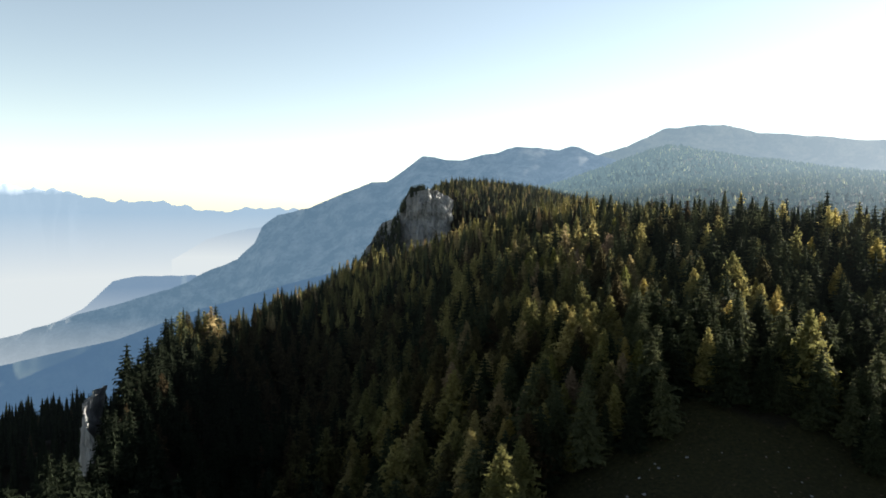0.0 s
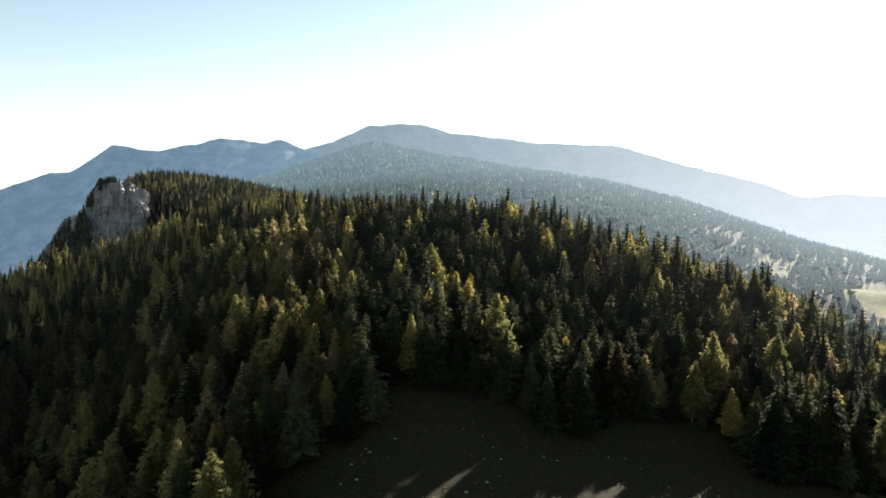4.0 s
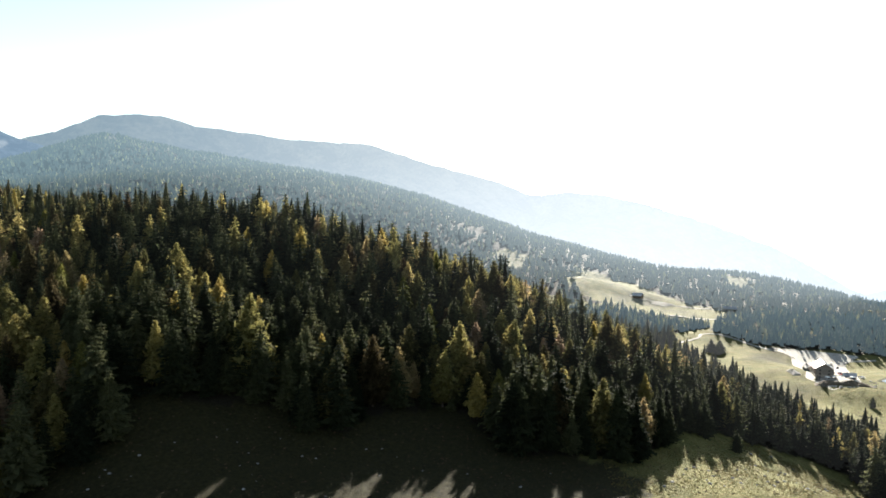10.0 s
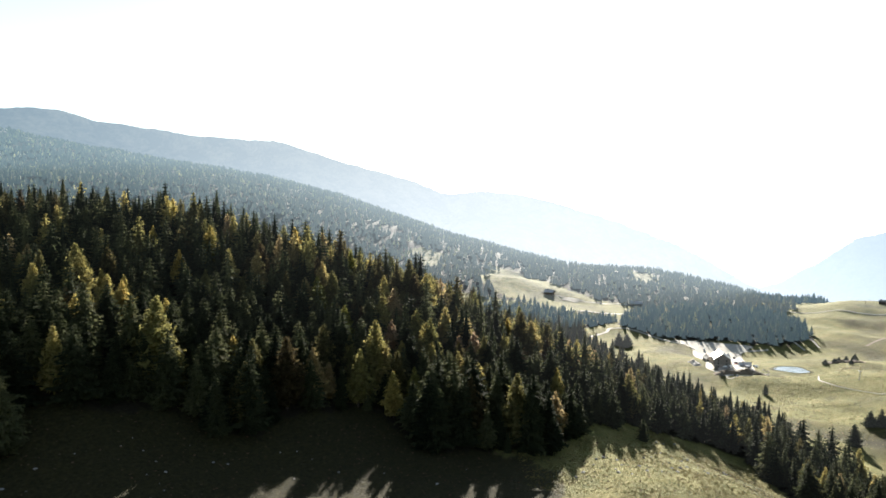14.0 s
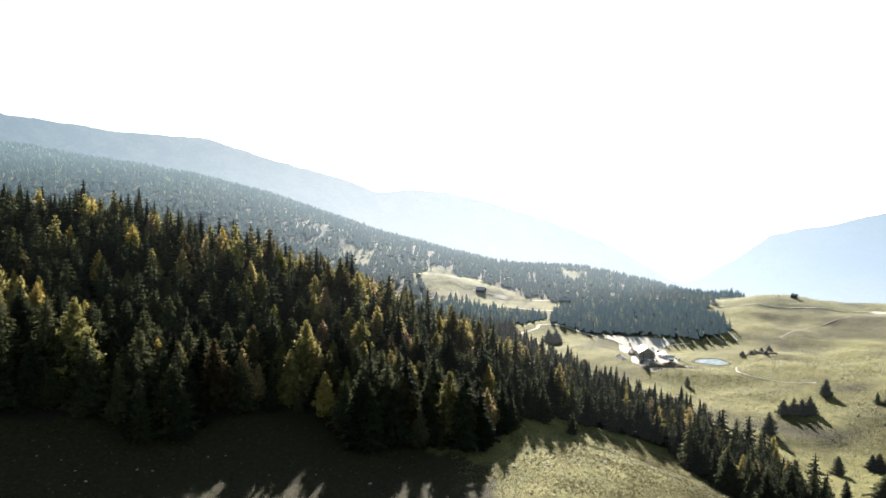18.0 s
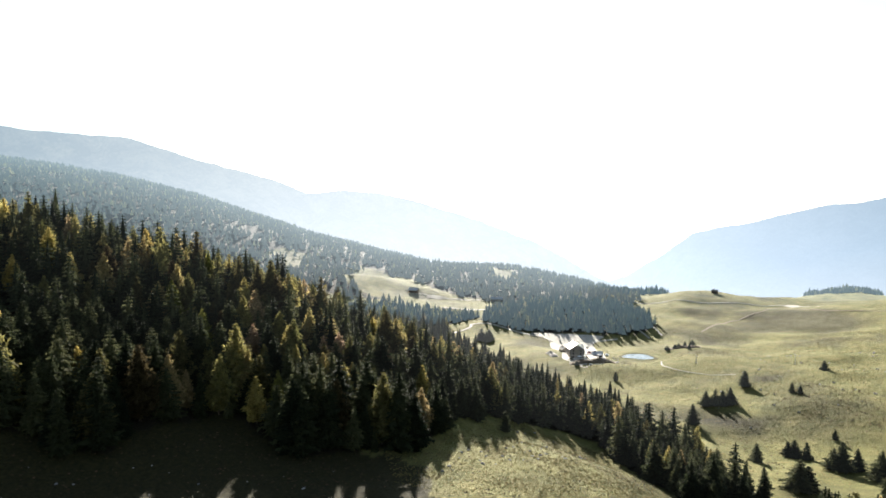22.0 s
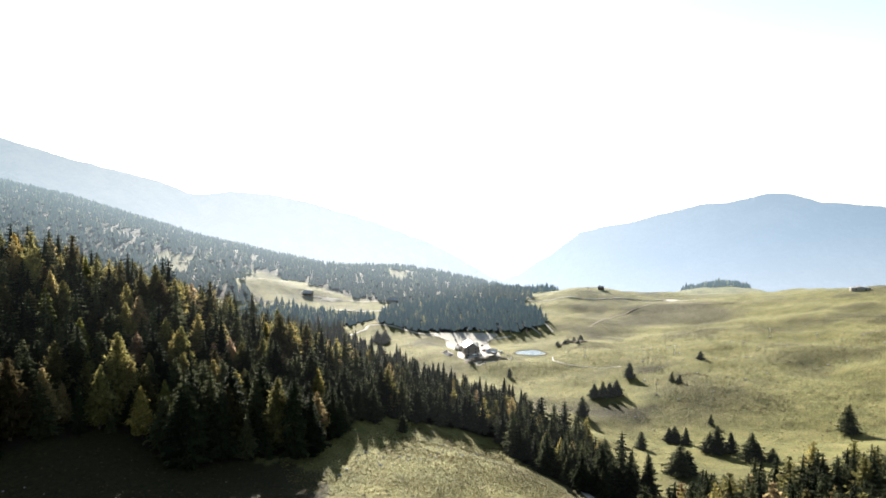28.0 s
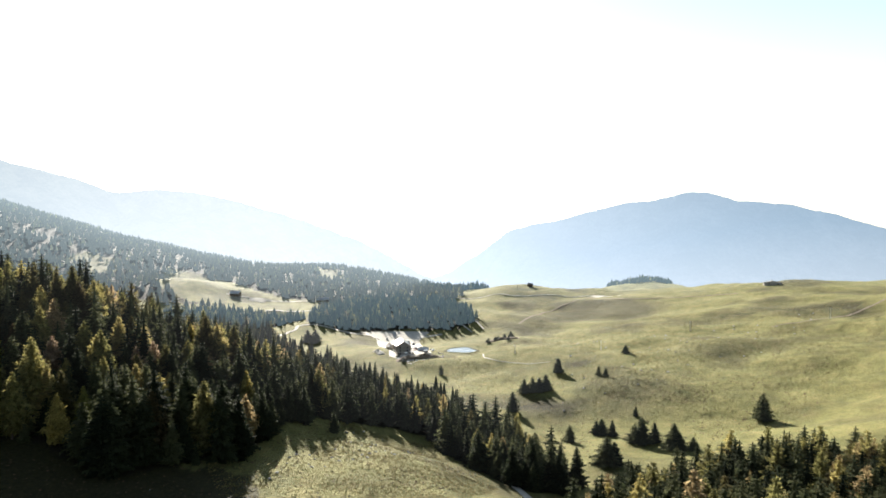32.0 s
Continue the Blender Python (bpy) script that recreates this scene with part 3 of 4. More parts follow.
RUSTY_LARCHES = [(227, 183, 15), (236, 182, 16), (204, 199, 18), (255, 170, 13), (81, 335, 18), (84, 338, 16), (44, 225, 17), (30, 230, 14), (31, 229, 15), (66, 333, 16), (83, 283, 14), (50, 228, 14)]
CHOSEN = np.array(GOLDEN_LARCHES + LIME_LARCHES + RUSTY_LARCHES, float)
for tint, words, places in (("golden", "bright golden autumn larch in the forest", GOLDEN_LARCHES), ("lime", "yellow-green larch with a pointed crown", LIME_LARCHES), ("rust", "pale rusty pink larch with thinning needles", RUSTY_LARCHES)):
    for x, y, h in places:
        plant("larch", x, y, h, words, "coloured larches of the forest", 1.1, tint)

X, Y = scatter(MAIN_WOOD, 6.6)
az = np.degrees(np.arctan2(X, Y))
k = ~inside(X, Y, CLIFF_FOOT) & ~((az < -23.6) & (az > -26.2) & (np.hypot(X, Y) < 275) & (np.hypot(X, Y) > 262))
k &= np.min(np.hypot(X[:, None] - CHOSEN[:, 0], Y[:, None] - CHOSEN[:, 1]), axis=1) > 4.2
k &= ~inside(X, Y, BEHIND_CREST) | (rng.uniform(size=len(X)) < 0.3)
X, Y, az = X[k], Y[k], az[k]
H = np.clip(rng.normal(16.2, 3.6, len(X)), 7, 25) * np.interp(np.hypot(X, Y), [215, 280], [1.34, 1.0])
H = H * np.where((X > 222) & (Y < 152) & (X < 262), 0.75, np.where((X > 262) & (Y < 152), 0.95, np.where(X > 290, 1.0, np.where(Y > 550, 0.4, np.where(Y > 380, 0.8, 1.0)))))
K = np.where(rng.uniform(size=len(X)) < larch_share(X, Y), "larch", "spruce")
single = np.zeros(len(X), bool)
near = np.argsort(np.hypot(X - 60, Y - 20))
for kind in ("spruce", "larch"):
    for i in [i for i in near if K[i] == kind and -30 < X[i] < 345][:300]:
        single[i] = True
        plant(kind, X[i], Y[i], H[i], "", "trees of the forest edge", 1.22)
DETAIL = {"spruce": (14, 7, 6, 1.1), "larch": (13, 6, 8, 0.95)}
STAND = {"spruce": M_SPRUCE_S, "larch": M_LARCH_S}
WORDS = {"spruce": "dense dark green spruce woodland on the hill", "larch": "olive and golden larch woodland on the hill"}
far = np.hypot(X, Y) > 400
brink = X < np.interp(Y, EDGE_Y, EDGE_X) + 22
for nm, r, det in (("wood", ~single & ~far, DETAIL), ("far_side_wood", ~single & far, {"spruce": (8, 6, 1), "larch": (8, 5, 2)})):
    # needle tone drops on left-hand and near-brink trees to imitate the hill's shade
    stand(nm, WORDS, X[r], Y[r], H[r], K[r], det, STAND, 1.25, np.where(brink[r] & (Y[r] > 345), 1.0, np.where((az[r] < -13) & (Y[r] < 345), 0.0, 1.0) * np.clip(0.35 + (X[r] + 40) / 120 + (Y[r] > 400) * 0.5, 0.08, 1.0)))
WIDE = {"slope_wood": 0.06, "summit_wood": 0.3, "back_wood": 0.1, "ridge_wood": 0.1, "lane_wood": 0.25, "spur_wood": 0.3, "brink_wood": 0.6}
GROWN = {"ridge_wood": 0.6, "summit_wood": 0.6, "spur_wood": 1.0, "back_wood": 0.66, "lane_wood": 0.66, "brink_wood": 0.7}
for nm, poly, step in (("slope_wood", SLOPE_WOOD, 8.0), ("spur_wood", SPUR_WOOD, 5.0), ("summit_wood", SUMMIT_WOOD, 7.4), ("back_wood", BACK_WOOD, 7.0), ("ridge_wood", RIDGE_WOOD, 9.0), ("lane_wood", LANE_WOOD, 6.5), ("brink_wood", BRINK_WOOD, 5.5)):
    X, Y = scatter(poly, step)
    K = np.where(rng.uniform(size=len(X)) < WIDE[nm], "larch", "spruce")
    hazy = nm in ("back_wood", "lane_wood", "ridge_wood")
    # the slope wood's needle tone is cut to look shaded
    stand(nm, {"spruce": "dark spruce woodland beside the pasture", "larch": "autumn larches among the spruces"}, X, Y, np.clip(rng.normal(16.5, 3.4, len(X)), 7, 24) * GROWN.get(nm, 1.0), K,
          DETAIL if nm == "spur_wood" else {"spruce": (7, 6, 1), "larch": (7, 5, 3)} if nm == "summit_wood" else {"spruce": (7, 6, 1), "larch": (7, 5, 3)},
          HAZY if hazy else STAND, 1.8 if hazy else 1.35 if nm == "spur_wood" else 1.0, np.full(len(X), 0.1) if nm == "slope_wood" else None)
# hillside beyond the pasture
A, D = rng.uniform(6, 76, 27000), np.sqrt(920 ** 2 + (2250 ** 2 - 920 ** 2) * rng.uniform(size=27000))
A[:300], D[:300] = rng.uniform(87.4, 92.2, 300), rng.uniform(1400, 1490, 300)      # the wooded knoll behind the pasture hill
X, Y = polar(A, D)
U, V = X + 22 * fbm(X / 30, Y / 30, 3, 71), Y + 22 * fbm(X / 30, Y / 30, 3, 73)
clear = fbm(X / 160, Y / 160, 3, 21) + 0.2 * np.clip((A - 40) / 30, 0, 1) > 0.9
k = ~clear & (D < np.interp(A, [11, 20, 38, 48, 66, 76, 80], [2300, 2210, 1900, 1750, 1560, 1500, 3000])) & ~inside(U, V, BARN_MEADOW) & ~(inside(U, V, HIGH_MEADOW) | inside(U, V, KNOLL_MEADOW)) | (inside(X, Y, HIGH_MEADOW) & (rng.uniform(size=len(X)) < 0.2)) & ((X < 3.1 * Y) | (D > 1150))
X, Y = X[k], Y[k]
K = np.where(rng.uniform(size=len(X)) < 0.2, "larch", "spruce")
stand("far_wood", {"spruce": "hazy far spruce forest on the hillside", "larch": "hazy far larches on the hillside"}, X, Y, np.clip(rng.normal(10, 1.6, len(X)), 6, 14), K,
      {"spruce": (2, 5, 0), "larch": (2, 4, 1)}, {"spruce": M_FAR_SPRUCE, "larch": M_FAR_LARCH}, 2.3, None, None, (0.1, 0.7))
# ---- far ranges ----
def skyline(name, label, profile, dist, drop, depth, material, rough, seed, jag=0.07):
    """A mountain flank: its crest follows the summits (azimuth, angle above the eye), its foot lies lower and nearer."""
    p = np.array(profile, float)
    az = np.arange(p[0, 0], p[-1, 0], 0.12)
    crest = np.interp(az, p[:, 0], p[:, 1])
    rows = np.linspace(0, 1, 46)
    A, Q = np.meshgrid(az, rows)
    C = np.tile(dist * np.tan(np.radians(crest)), (len(rows), 1))
    D = dist - depth * Q
    U = A * dist / 57.3
    n = fbm(U / 420, Q * depth / 420 + 7, 5, seed)
    ribs = np.abs(fbm(U / 260 + 0.6 * n, Q * 1.5, 3, seed + 3))
    Z = C - drop * Q ** 0.85 + rough * (n * np.minimum(1, Q * 6) + (0.8 if rough > 20 else 0.25) * (ribs - 0.5) * np.minimum(1, Q * 5) + jag * fbm(U / 60, Q * 8, 4, seed + 8) * np.exp(-9 * Q))
    X, Y = polar(A, D + rough * ribs * 1.5)
    ob = new(name, grid_mesh(name, np.stack([X, Y, Z + EYE], -1), material))
    tagged(ob, label, "mountain", kind="structure")


# tints of the haze that the flanks emit
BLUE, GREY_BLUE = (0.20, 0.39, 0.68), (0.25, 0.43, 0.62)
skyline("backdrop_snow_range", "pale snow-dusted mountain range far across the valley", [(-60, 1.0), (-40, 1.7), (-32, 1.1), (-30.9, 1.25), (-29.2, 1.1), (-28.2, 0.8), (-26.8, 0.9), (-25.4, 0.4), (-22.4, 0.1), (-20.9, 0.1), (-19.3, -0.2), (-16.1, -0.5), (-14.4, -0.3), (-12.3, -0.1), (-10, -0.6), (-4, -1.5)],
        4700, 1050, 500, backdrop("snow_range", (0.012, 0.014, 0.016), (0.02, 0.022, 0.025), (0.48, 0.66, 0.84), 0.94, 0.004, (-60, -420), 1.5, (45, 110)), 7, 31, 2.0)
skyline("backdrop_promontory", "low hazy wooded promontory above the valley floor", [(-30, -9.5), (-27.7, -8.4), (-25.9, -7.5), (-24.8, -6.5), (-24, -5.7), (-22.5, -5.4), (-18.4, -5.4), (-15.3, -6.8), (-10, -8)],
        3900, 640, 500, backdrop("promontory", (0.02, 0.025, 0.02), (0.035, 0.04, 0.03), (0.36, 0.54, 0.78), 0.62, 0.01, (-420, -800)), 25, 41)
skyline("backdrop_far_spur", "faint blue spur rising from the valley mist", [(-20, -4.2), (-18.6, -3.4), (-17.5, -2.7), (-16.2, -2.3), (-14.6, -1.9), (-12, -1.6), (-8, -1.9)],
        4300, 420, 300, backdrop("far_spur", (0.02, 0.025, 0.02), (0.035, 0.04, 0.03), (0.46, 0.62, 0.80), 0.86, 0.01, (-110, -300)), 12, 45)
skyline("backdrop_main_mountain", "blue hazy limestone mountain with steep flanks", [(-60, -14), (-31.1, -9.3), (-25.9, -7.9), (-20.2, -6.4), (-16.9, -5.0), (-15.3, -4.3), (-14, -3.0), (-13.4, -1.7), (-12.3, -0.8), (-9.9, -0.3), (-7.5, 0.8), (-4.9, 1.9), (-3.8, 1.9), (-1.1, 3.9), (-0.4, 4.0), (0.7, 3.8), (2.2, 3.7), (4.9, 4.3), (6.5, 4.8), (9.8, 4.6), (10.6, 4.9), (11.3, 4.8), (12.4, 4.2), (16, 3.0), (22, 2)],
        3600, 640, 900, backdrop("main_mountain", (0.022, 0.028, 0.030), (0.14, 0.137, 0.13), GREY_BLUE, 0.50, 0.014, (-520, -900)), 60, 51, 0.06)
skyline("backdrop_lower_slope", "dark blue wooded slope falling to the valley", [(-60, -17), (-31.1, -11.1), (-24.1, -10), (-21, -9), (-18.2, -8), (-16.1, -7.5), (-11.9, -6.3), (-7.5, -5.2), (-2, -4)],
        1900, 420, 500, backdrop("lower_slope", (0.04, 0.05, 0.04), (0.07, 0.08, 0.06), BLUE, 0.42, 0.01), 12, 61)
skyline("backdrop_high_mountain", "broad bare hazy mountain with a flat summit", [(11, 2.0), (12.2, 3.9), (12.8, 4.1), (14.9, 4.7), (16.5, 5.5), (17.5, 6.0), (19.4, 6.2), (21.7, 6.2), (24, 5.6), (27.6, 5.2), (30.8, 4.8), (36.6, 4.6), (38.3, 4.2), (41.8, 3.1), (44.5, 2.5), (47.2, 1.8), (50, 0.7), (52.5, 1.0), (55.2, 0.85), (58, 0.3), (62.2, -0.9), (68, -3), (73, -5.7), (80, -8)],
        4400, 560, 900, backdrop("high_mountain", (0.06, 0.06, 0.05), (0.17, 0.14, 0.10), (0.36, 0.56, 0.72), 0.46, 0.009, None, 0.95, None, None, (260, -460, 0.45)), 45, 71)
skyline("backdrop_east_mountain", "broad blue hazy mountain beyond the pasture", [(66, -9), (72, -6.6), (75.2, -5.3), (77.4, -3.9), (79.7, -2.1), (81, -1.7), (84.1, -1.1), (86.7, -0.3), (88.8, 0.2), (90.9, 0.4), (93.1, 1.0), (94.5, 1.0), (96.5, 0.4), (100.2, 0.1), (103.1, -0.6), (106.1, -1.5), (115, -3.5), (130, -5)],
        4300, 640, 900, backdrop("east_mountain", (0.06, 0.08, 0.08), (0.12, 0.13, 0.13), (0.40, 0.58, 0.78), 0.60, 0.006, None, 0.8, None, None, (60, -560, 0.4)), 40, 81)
# added glowing sheet, standing in for white haze in the gap below the horizon
skyline("backdrop_gap_haze", "glowing white sheet added for the bright haze at the horizon", [(40, -0.6), (55, -0.4), (64, -0.9), (70, -1.6), (76, -2.4), (82, -3.2), (90, -4)],
        4800, 900, 300, backdrop("gap_haze", (0.10, 0.11, 0.11), (0.12, 0.13, 0.13), (0.80, 0.86, 0.88), 1.0, 0.006, None, 1.3), 8, 95)
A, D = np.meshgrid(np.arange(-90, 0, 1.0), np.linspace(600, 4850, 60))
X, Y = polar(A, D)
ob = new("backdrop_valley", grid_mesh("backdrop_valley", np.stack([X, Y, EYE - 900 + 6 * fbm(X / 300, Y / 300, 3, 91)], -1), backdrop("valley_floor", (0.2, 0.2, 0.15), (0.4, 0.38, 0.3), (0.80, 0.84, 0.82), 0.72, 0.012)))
tagged(ob, "pale misty valley floor with fields far below", "valley", kind="structure")
# ---- helpers for built things ----
def part(name, bm, material, parent=None, label=""):
    """Links a bmesh as one mesh object under a thing or a part."""
    me = bpy.data.meshes.new(name)
    bm.to_mesh(me)
    bm.free()
    me.materials.append(material)
    ob = new(name, me)
    ob.parent = parent
    return tagged(ob, label)


def add_box(bm, sx, sy, sz, x=0, y=0, z=0, turn=0.0, tilt=0.0, bevel=0.0):
    """A box resting at height z, centred at x, y."""
    made = bmesh.ops.create_cube(bm, size=1, matrix=pose(x, y, z + sz / 2, 0, tilt, turn) @ Matrix.Diagonal((sx, sy, sz, 1)))
    if bevel:
        edges = {e for v in made["verts"] for e in v.link_edges}
        bmesh.ops.bevel(bm, geom=list(edges), offset=bevel, segments=1, affect="EDGES")
    return bm


def box(sx, sy, sz, x=0, y=0, z=0, turn=0.0, tilt=0.0, bevel=0.0):
    return add_box(bmesh.new(), sx, sy, sz, x, y, z, turn, tilt, bevel)


def rod(r, h, x=0, y=0, z=0, sides=8, top=None):
    bm = bmesh.new()
    bmesh.ops.create_cone(bm, cap_ends=True, segments=sides, radius1=r, radius2=r if top is None else top, depth=h, matrix=pose(x, y, z + h / 2))
    return bm


def prism(outline, depth, m):
    """An outline in x, z drawn out along y and set at m."""
    bm = bmesh.new()
    a = [bm.verts.new((x, -depth / 2, z)) for x, z in outline]
    b = [bm.verts.new((x, depth / 2, z)) for x, z in outline]
    bm.faces.new(a)
    bm.faces.new(b[::-1])
    for k in range(len(a)):
        bm.faces.new((a[k - 1], a[k], b[k], b[k - 1]))
    bmesh.ops.recalc_face_normals(bm, faces=bm.faces)
    bm.transform(m)
    return bm


def base(name, x, y, turn, label, category, group="", dz=0.0):
    root = new(name)
    root.matrix_world = pose(x, y, float(land(x, y)) + dz, 0, 0, turn)
    return tagged(root, label, category, group)


M_PLASTER = plain("limewashed_plaster", (0.30, 0.27, 0.23), 0.9, 0.15, 0.8)
M_PLASTER_GREY = plain("grey_stucco", (0.20, 0.18, 0.155), 0.9, 0.2, 0.8)
M_STONE_WALL = plain("stone_masonry", (0.30, 0.28, 0.25), 0.9, 0.4, 1.2, 0, 0.6)
M_TIMBER = plain("weathered_boards", (0.13, 0.085, 0.05), 0.8, 0.4, 2.0)
M_TIMBER_DARK = plain("dark_stained_boards", (0.06, 0.042, 0.03), 0.8, 0.4, 2.0)
M_SHEET_ROOF = plain("pale_sheet_roof", (0.50, 0.50, 0.49), 0.48, 0.12, 0.6, 0.4, 0.05)
M_SHINGLE = plain("grey_shingles", (0.22, 0.20, 0.18), 0.8, 0.35, 1.5)
M_GRAVEL = plain("pale_limestone_gravel", (0.36, 0.335, 0.285), 0.95, 0.25, 0.5, 0, 0.4)
M_DIRT = plain("bare_earth", (0.13, 0.10, 0.065), 0.95, 0.35, 0.5, 0, 0.5)
M_ASPHALT = plain("worn_asphalt", (0.30, 0.29, 0.27), 0.8, 0.2, 0.4, 0, 0.2)
M_STEEL = plain("galvanised_steel", (0.45, 0.46, 0.47), 0.4, 0.15, 3.0, 0.8, 0)
M_RUBBER = plain("rubber", (0.03, 0.03, 0.03), 0.9, 0.2, 3.0, 0, 0)
M_CANVAS = plain("white_canvas", (0.75, 0.73, 0.68), 0.85, 0.08, 2.0)
PAINTS = [plain("car_paint_" + n, c, 0.25, 0.04, 1.0, 0.1, 0) for n, c in (("white", (0.75, 0.75, 0.74)), ("silver", (0.5, 0.51, 0.53)), ("grey", (0.12, 0.12, 0.13)), ("red", (0.35, 0.03, 0.03)), ("blue", (0.03, 0.07, 0.2)))]
M_GLASS, nt_g, b_g, _ = mat("window_glass")
b_g.inputs["Base Color"].default_value = (0.03, 0.04, 0.05, 1)
b_g.inputs["Roughness"].default_value = 0.06
b_g.inputs["Specular IOR Level"].default_value = 0.8
M_WATER, nt_w, b_w, _ = mat("pond_water")
b_w.inputs["Base Color"].default_value = (0.04, 0.05, 0.045, 1)
b_w.inputs["Roughness"].default_value, b_w.inputs["IOR"].default_value = 0.06, 3.0
b_w.inputs["Specular IOR Level"].default_value = 1.0
bump(nt_w, b_w, noise_tex(nt_w, 1.2, 2), 0.5, 0.2)


# ---- lanes and paths, laid over the ground ----
def lane(name, label, pts, width, material, lift=0.10, ragged=0.25):
    p = np.array(pts, float)
    s = np.append(0, np.cumsum(np.hypot(*np.diff(p, axis=0).T)))
    t = np.arange(0, s[-1], 2.0)
    c = np.stack([np.interp(t, s, p[:, k]) for k in (0, 1)], 1)
    for _ in range(6):
        c[1:-1] = (c[:-2] + 2 * c[1:-1] + c[2:]) / 4
    d = np.gradient(c, axis=0)
    n = np.stack([-d[:, 1], d[:, 0]], 1) / np.hypot(*d.T)[:, None]
    rows = []
    for q in (-0.5, -0.2, 0.2, 0.5):
        w = width * (q + (0 if abs(q) < 0.3 else ragged * 0.3 * math.copysign(1, q) * value_noise(t / 4 + q * 9, t * 0, 3)))
        e = c + n * w[:, None] if not np.isscalar(w) else c + n * w
        rows.append(np.column_stack([e, land(e[:, 0], e[:, 1]) + lift * (1 if abs(q) < 0.3 else 0.4)]))
    ob = new(name, grid_mesh(name, np.stack(rows, 1), material))
    return tagged(ob, label, "road", kind="structure")


lane("road_ridge", "pale gravel road along the grassy ridge", [(880, 330), (902, 278), (907, 258), (899, 216), (914, 138), (935, 99), (956, 58), (950, 25)], 3.2, M_GRAVEL, 0.6)
lane("road_valley", "pale gravel lane bending between wood and pasture", [(600, 345), (627, 353), (662, 356), (686, 352), (702, 358), (716, 344), (706, 318), (682, 272), (681, 240), (688, 215), (708, 196)], 3.4, M_GRAVEL, 0.4)
lane("road_barn", "pale gravel lane across the barn meadow", [(866, 548), (880, 515), (890, 484), (900, 440), (908, 400)], 5.0, M_GRAVEL, 0.5)
lane("road_barn_lower", "pale lane below the barn meadow", [(806, 455), (820, 432), (832, 395), (845, 372)], 6.0, M_GRAVEL, 0.5)
lane("path_meadow", "narrow trodden path across the pasture", [(585, 127), (572, 124), (563, 111), (558, 92), (555, 77), (553, 66)], 1.1, M_GRAVEL, 0.3)
lane("path_upper", "dark earth track climbing the grass hill", [(649, -105), (650, -130), (661, -151), (692, -185), (730, -225)], 2.2, M_DIRT, 0.3)
lane("path_gully", "pale gravel track along the gully", [(240, 28), (262, 40), (281, 51), (297, 58), (312, 70)], 4.0, M_GRAVEL, 0.2)
lane("path_hut", "faint track below the ridge hut", [(942, 66), (880, 86), (825, 109), (742, 124)], 2.4, M_DIRT, 0.5)
lane("path_crest", "faint earth track along the heath", [(942, 66), (888, 19), (872, -27), (861, -71), (846, -103)], 2.2, M_DIRT, 0.5)


def patch(name, label, outline, material, lift):
    """A ragged flat patch of ground cover."""
    o = np.array(outline, float)
    c = o.mean(axis=0)
    k = np.linspace(0, len(o), 72, endpoint=False)
    ring = np.stack([np.interp(k, np.arange(len(o) + 1), np.append(o[:, i], o[0, i])) for i in (0, 1)], 1)
    rows = []
    for q in np.linspace(0.02, 1, 9):
        e = c + (ring - c) * (q * (1 + 0.06 * value_noise(k * 1.3, k * 0, 8)))[:, None]
        e = np.vstack([e, e[:1]])
        rows.append(np.column_stack([e, land(e[:, 0], e[:, 1]) + lift * (1.0 if q < 0.95 else 0.2)]))
    return tagged(new(name, grid_mesh(name, np.stack(rows), material)), label, "ground", kind="structure")


patch("pavement_yard", "pale gravel yard round the mountain inn", [(682, 262), (694, 284), (699, 258), (704, 236), (708, 210), (690, 216), (652, 200), (618, 184), (590, 172), (566, 172), (560, 184), (578, 208), (606, 218), (632, 236)], M_GRAVEL, 0.25)
patch("pavement_layby", "pale gravel lay-by on the ridge", [(950, 66), (962, 62), (964, 50), (954, 44), (944, 54)], M_GRAVEL, 0.5)
patch("pavement_barn", "pale gravel yard by the barn", [(868, 520), (886, 515), (892, 495), (874, 498)], M_GRAVEL, 0.5)

# pond with a stone rim
pond_z = float(land(622, 155)) - 0.3
px, py, pturn = 622.0, 155.0, 118.0


def pond_ring(k, rim):
    a = np.linspace(0, 2 * np.pi, 61)
    wob = 1 + 0.08 * np.sin(3 * a + 1) + 0.05 * np.sin(5 * a)
    u, v = (13 + rim) * k * np.cos(a) * wob, (11.5 + rim) * k * np.sin(a) * wob
    c, s = math.cos(radians(pturn)), math.sin(radians(pturn))
    return np.stack([px + u * c - v * s, py + u * s + v * c], 1)


rows = [np.column_stack([pond_ring(k, 0), np.full(61, pond_z + 0.35)]) for k in (0.01, 0.5, 1.0)]
tagged(new("water_pond", grid_mesh("water_pond", np.stack(rows), M_WATER)), "small round pond mirroring the bright sky", "pond", kind="structure")
rows = []
for rim, dz in ((-0.6, 0.2), (0.5, 0.65), (1.6, 0.6), (4.0, -0.4)):
    r = pond_ring(1.0, rim)
    rows.append(np.column_stack([r, np.maximum(land(r[:, 0], r[:, 1]) - 0.2, pond_z + dz) if dz > 0 else land(r[:, 0], r[:, 1]) - 0.3]))
tagged(new("pond_bank", grid_mesh("pond_bank", np.stack(rows), M_PASTURE, {"wood": np.zeros(244), "heath": np.full(244, 0.7)})), "low trampled earth bank round the pond", "bank", kind="structure")


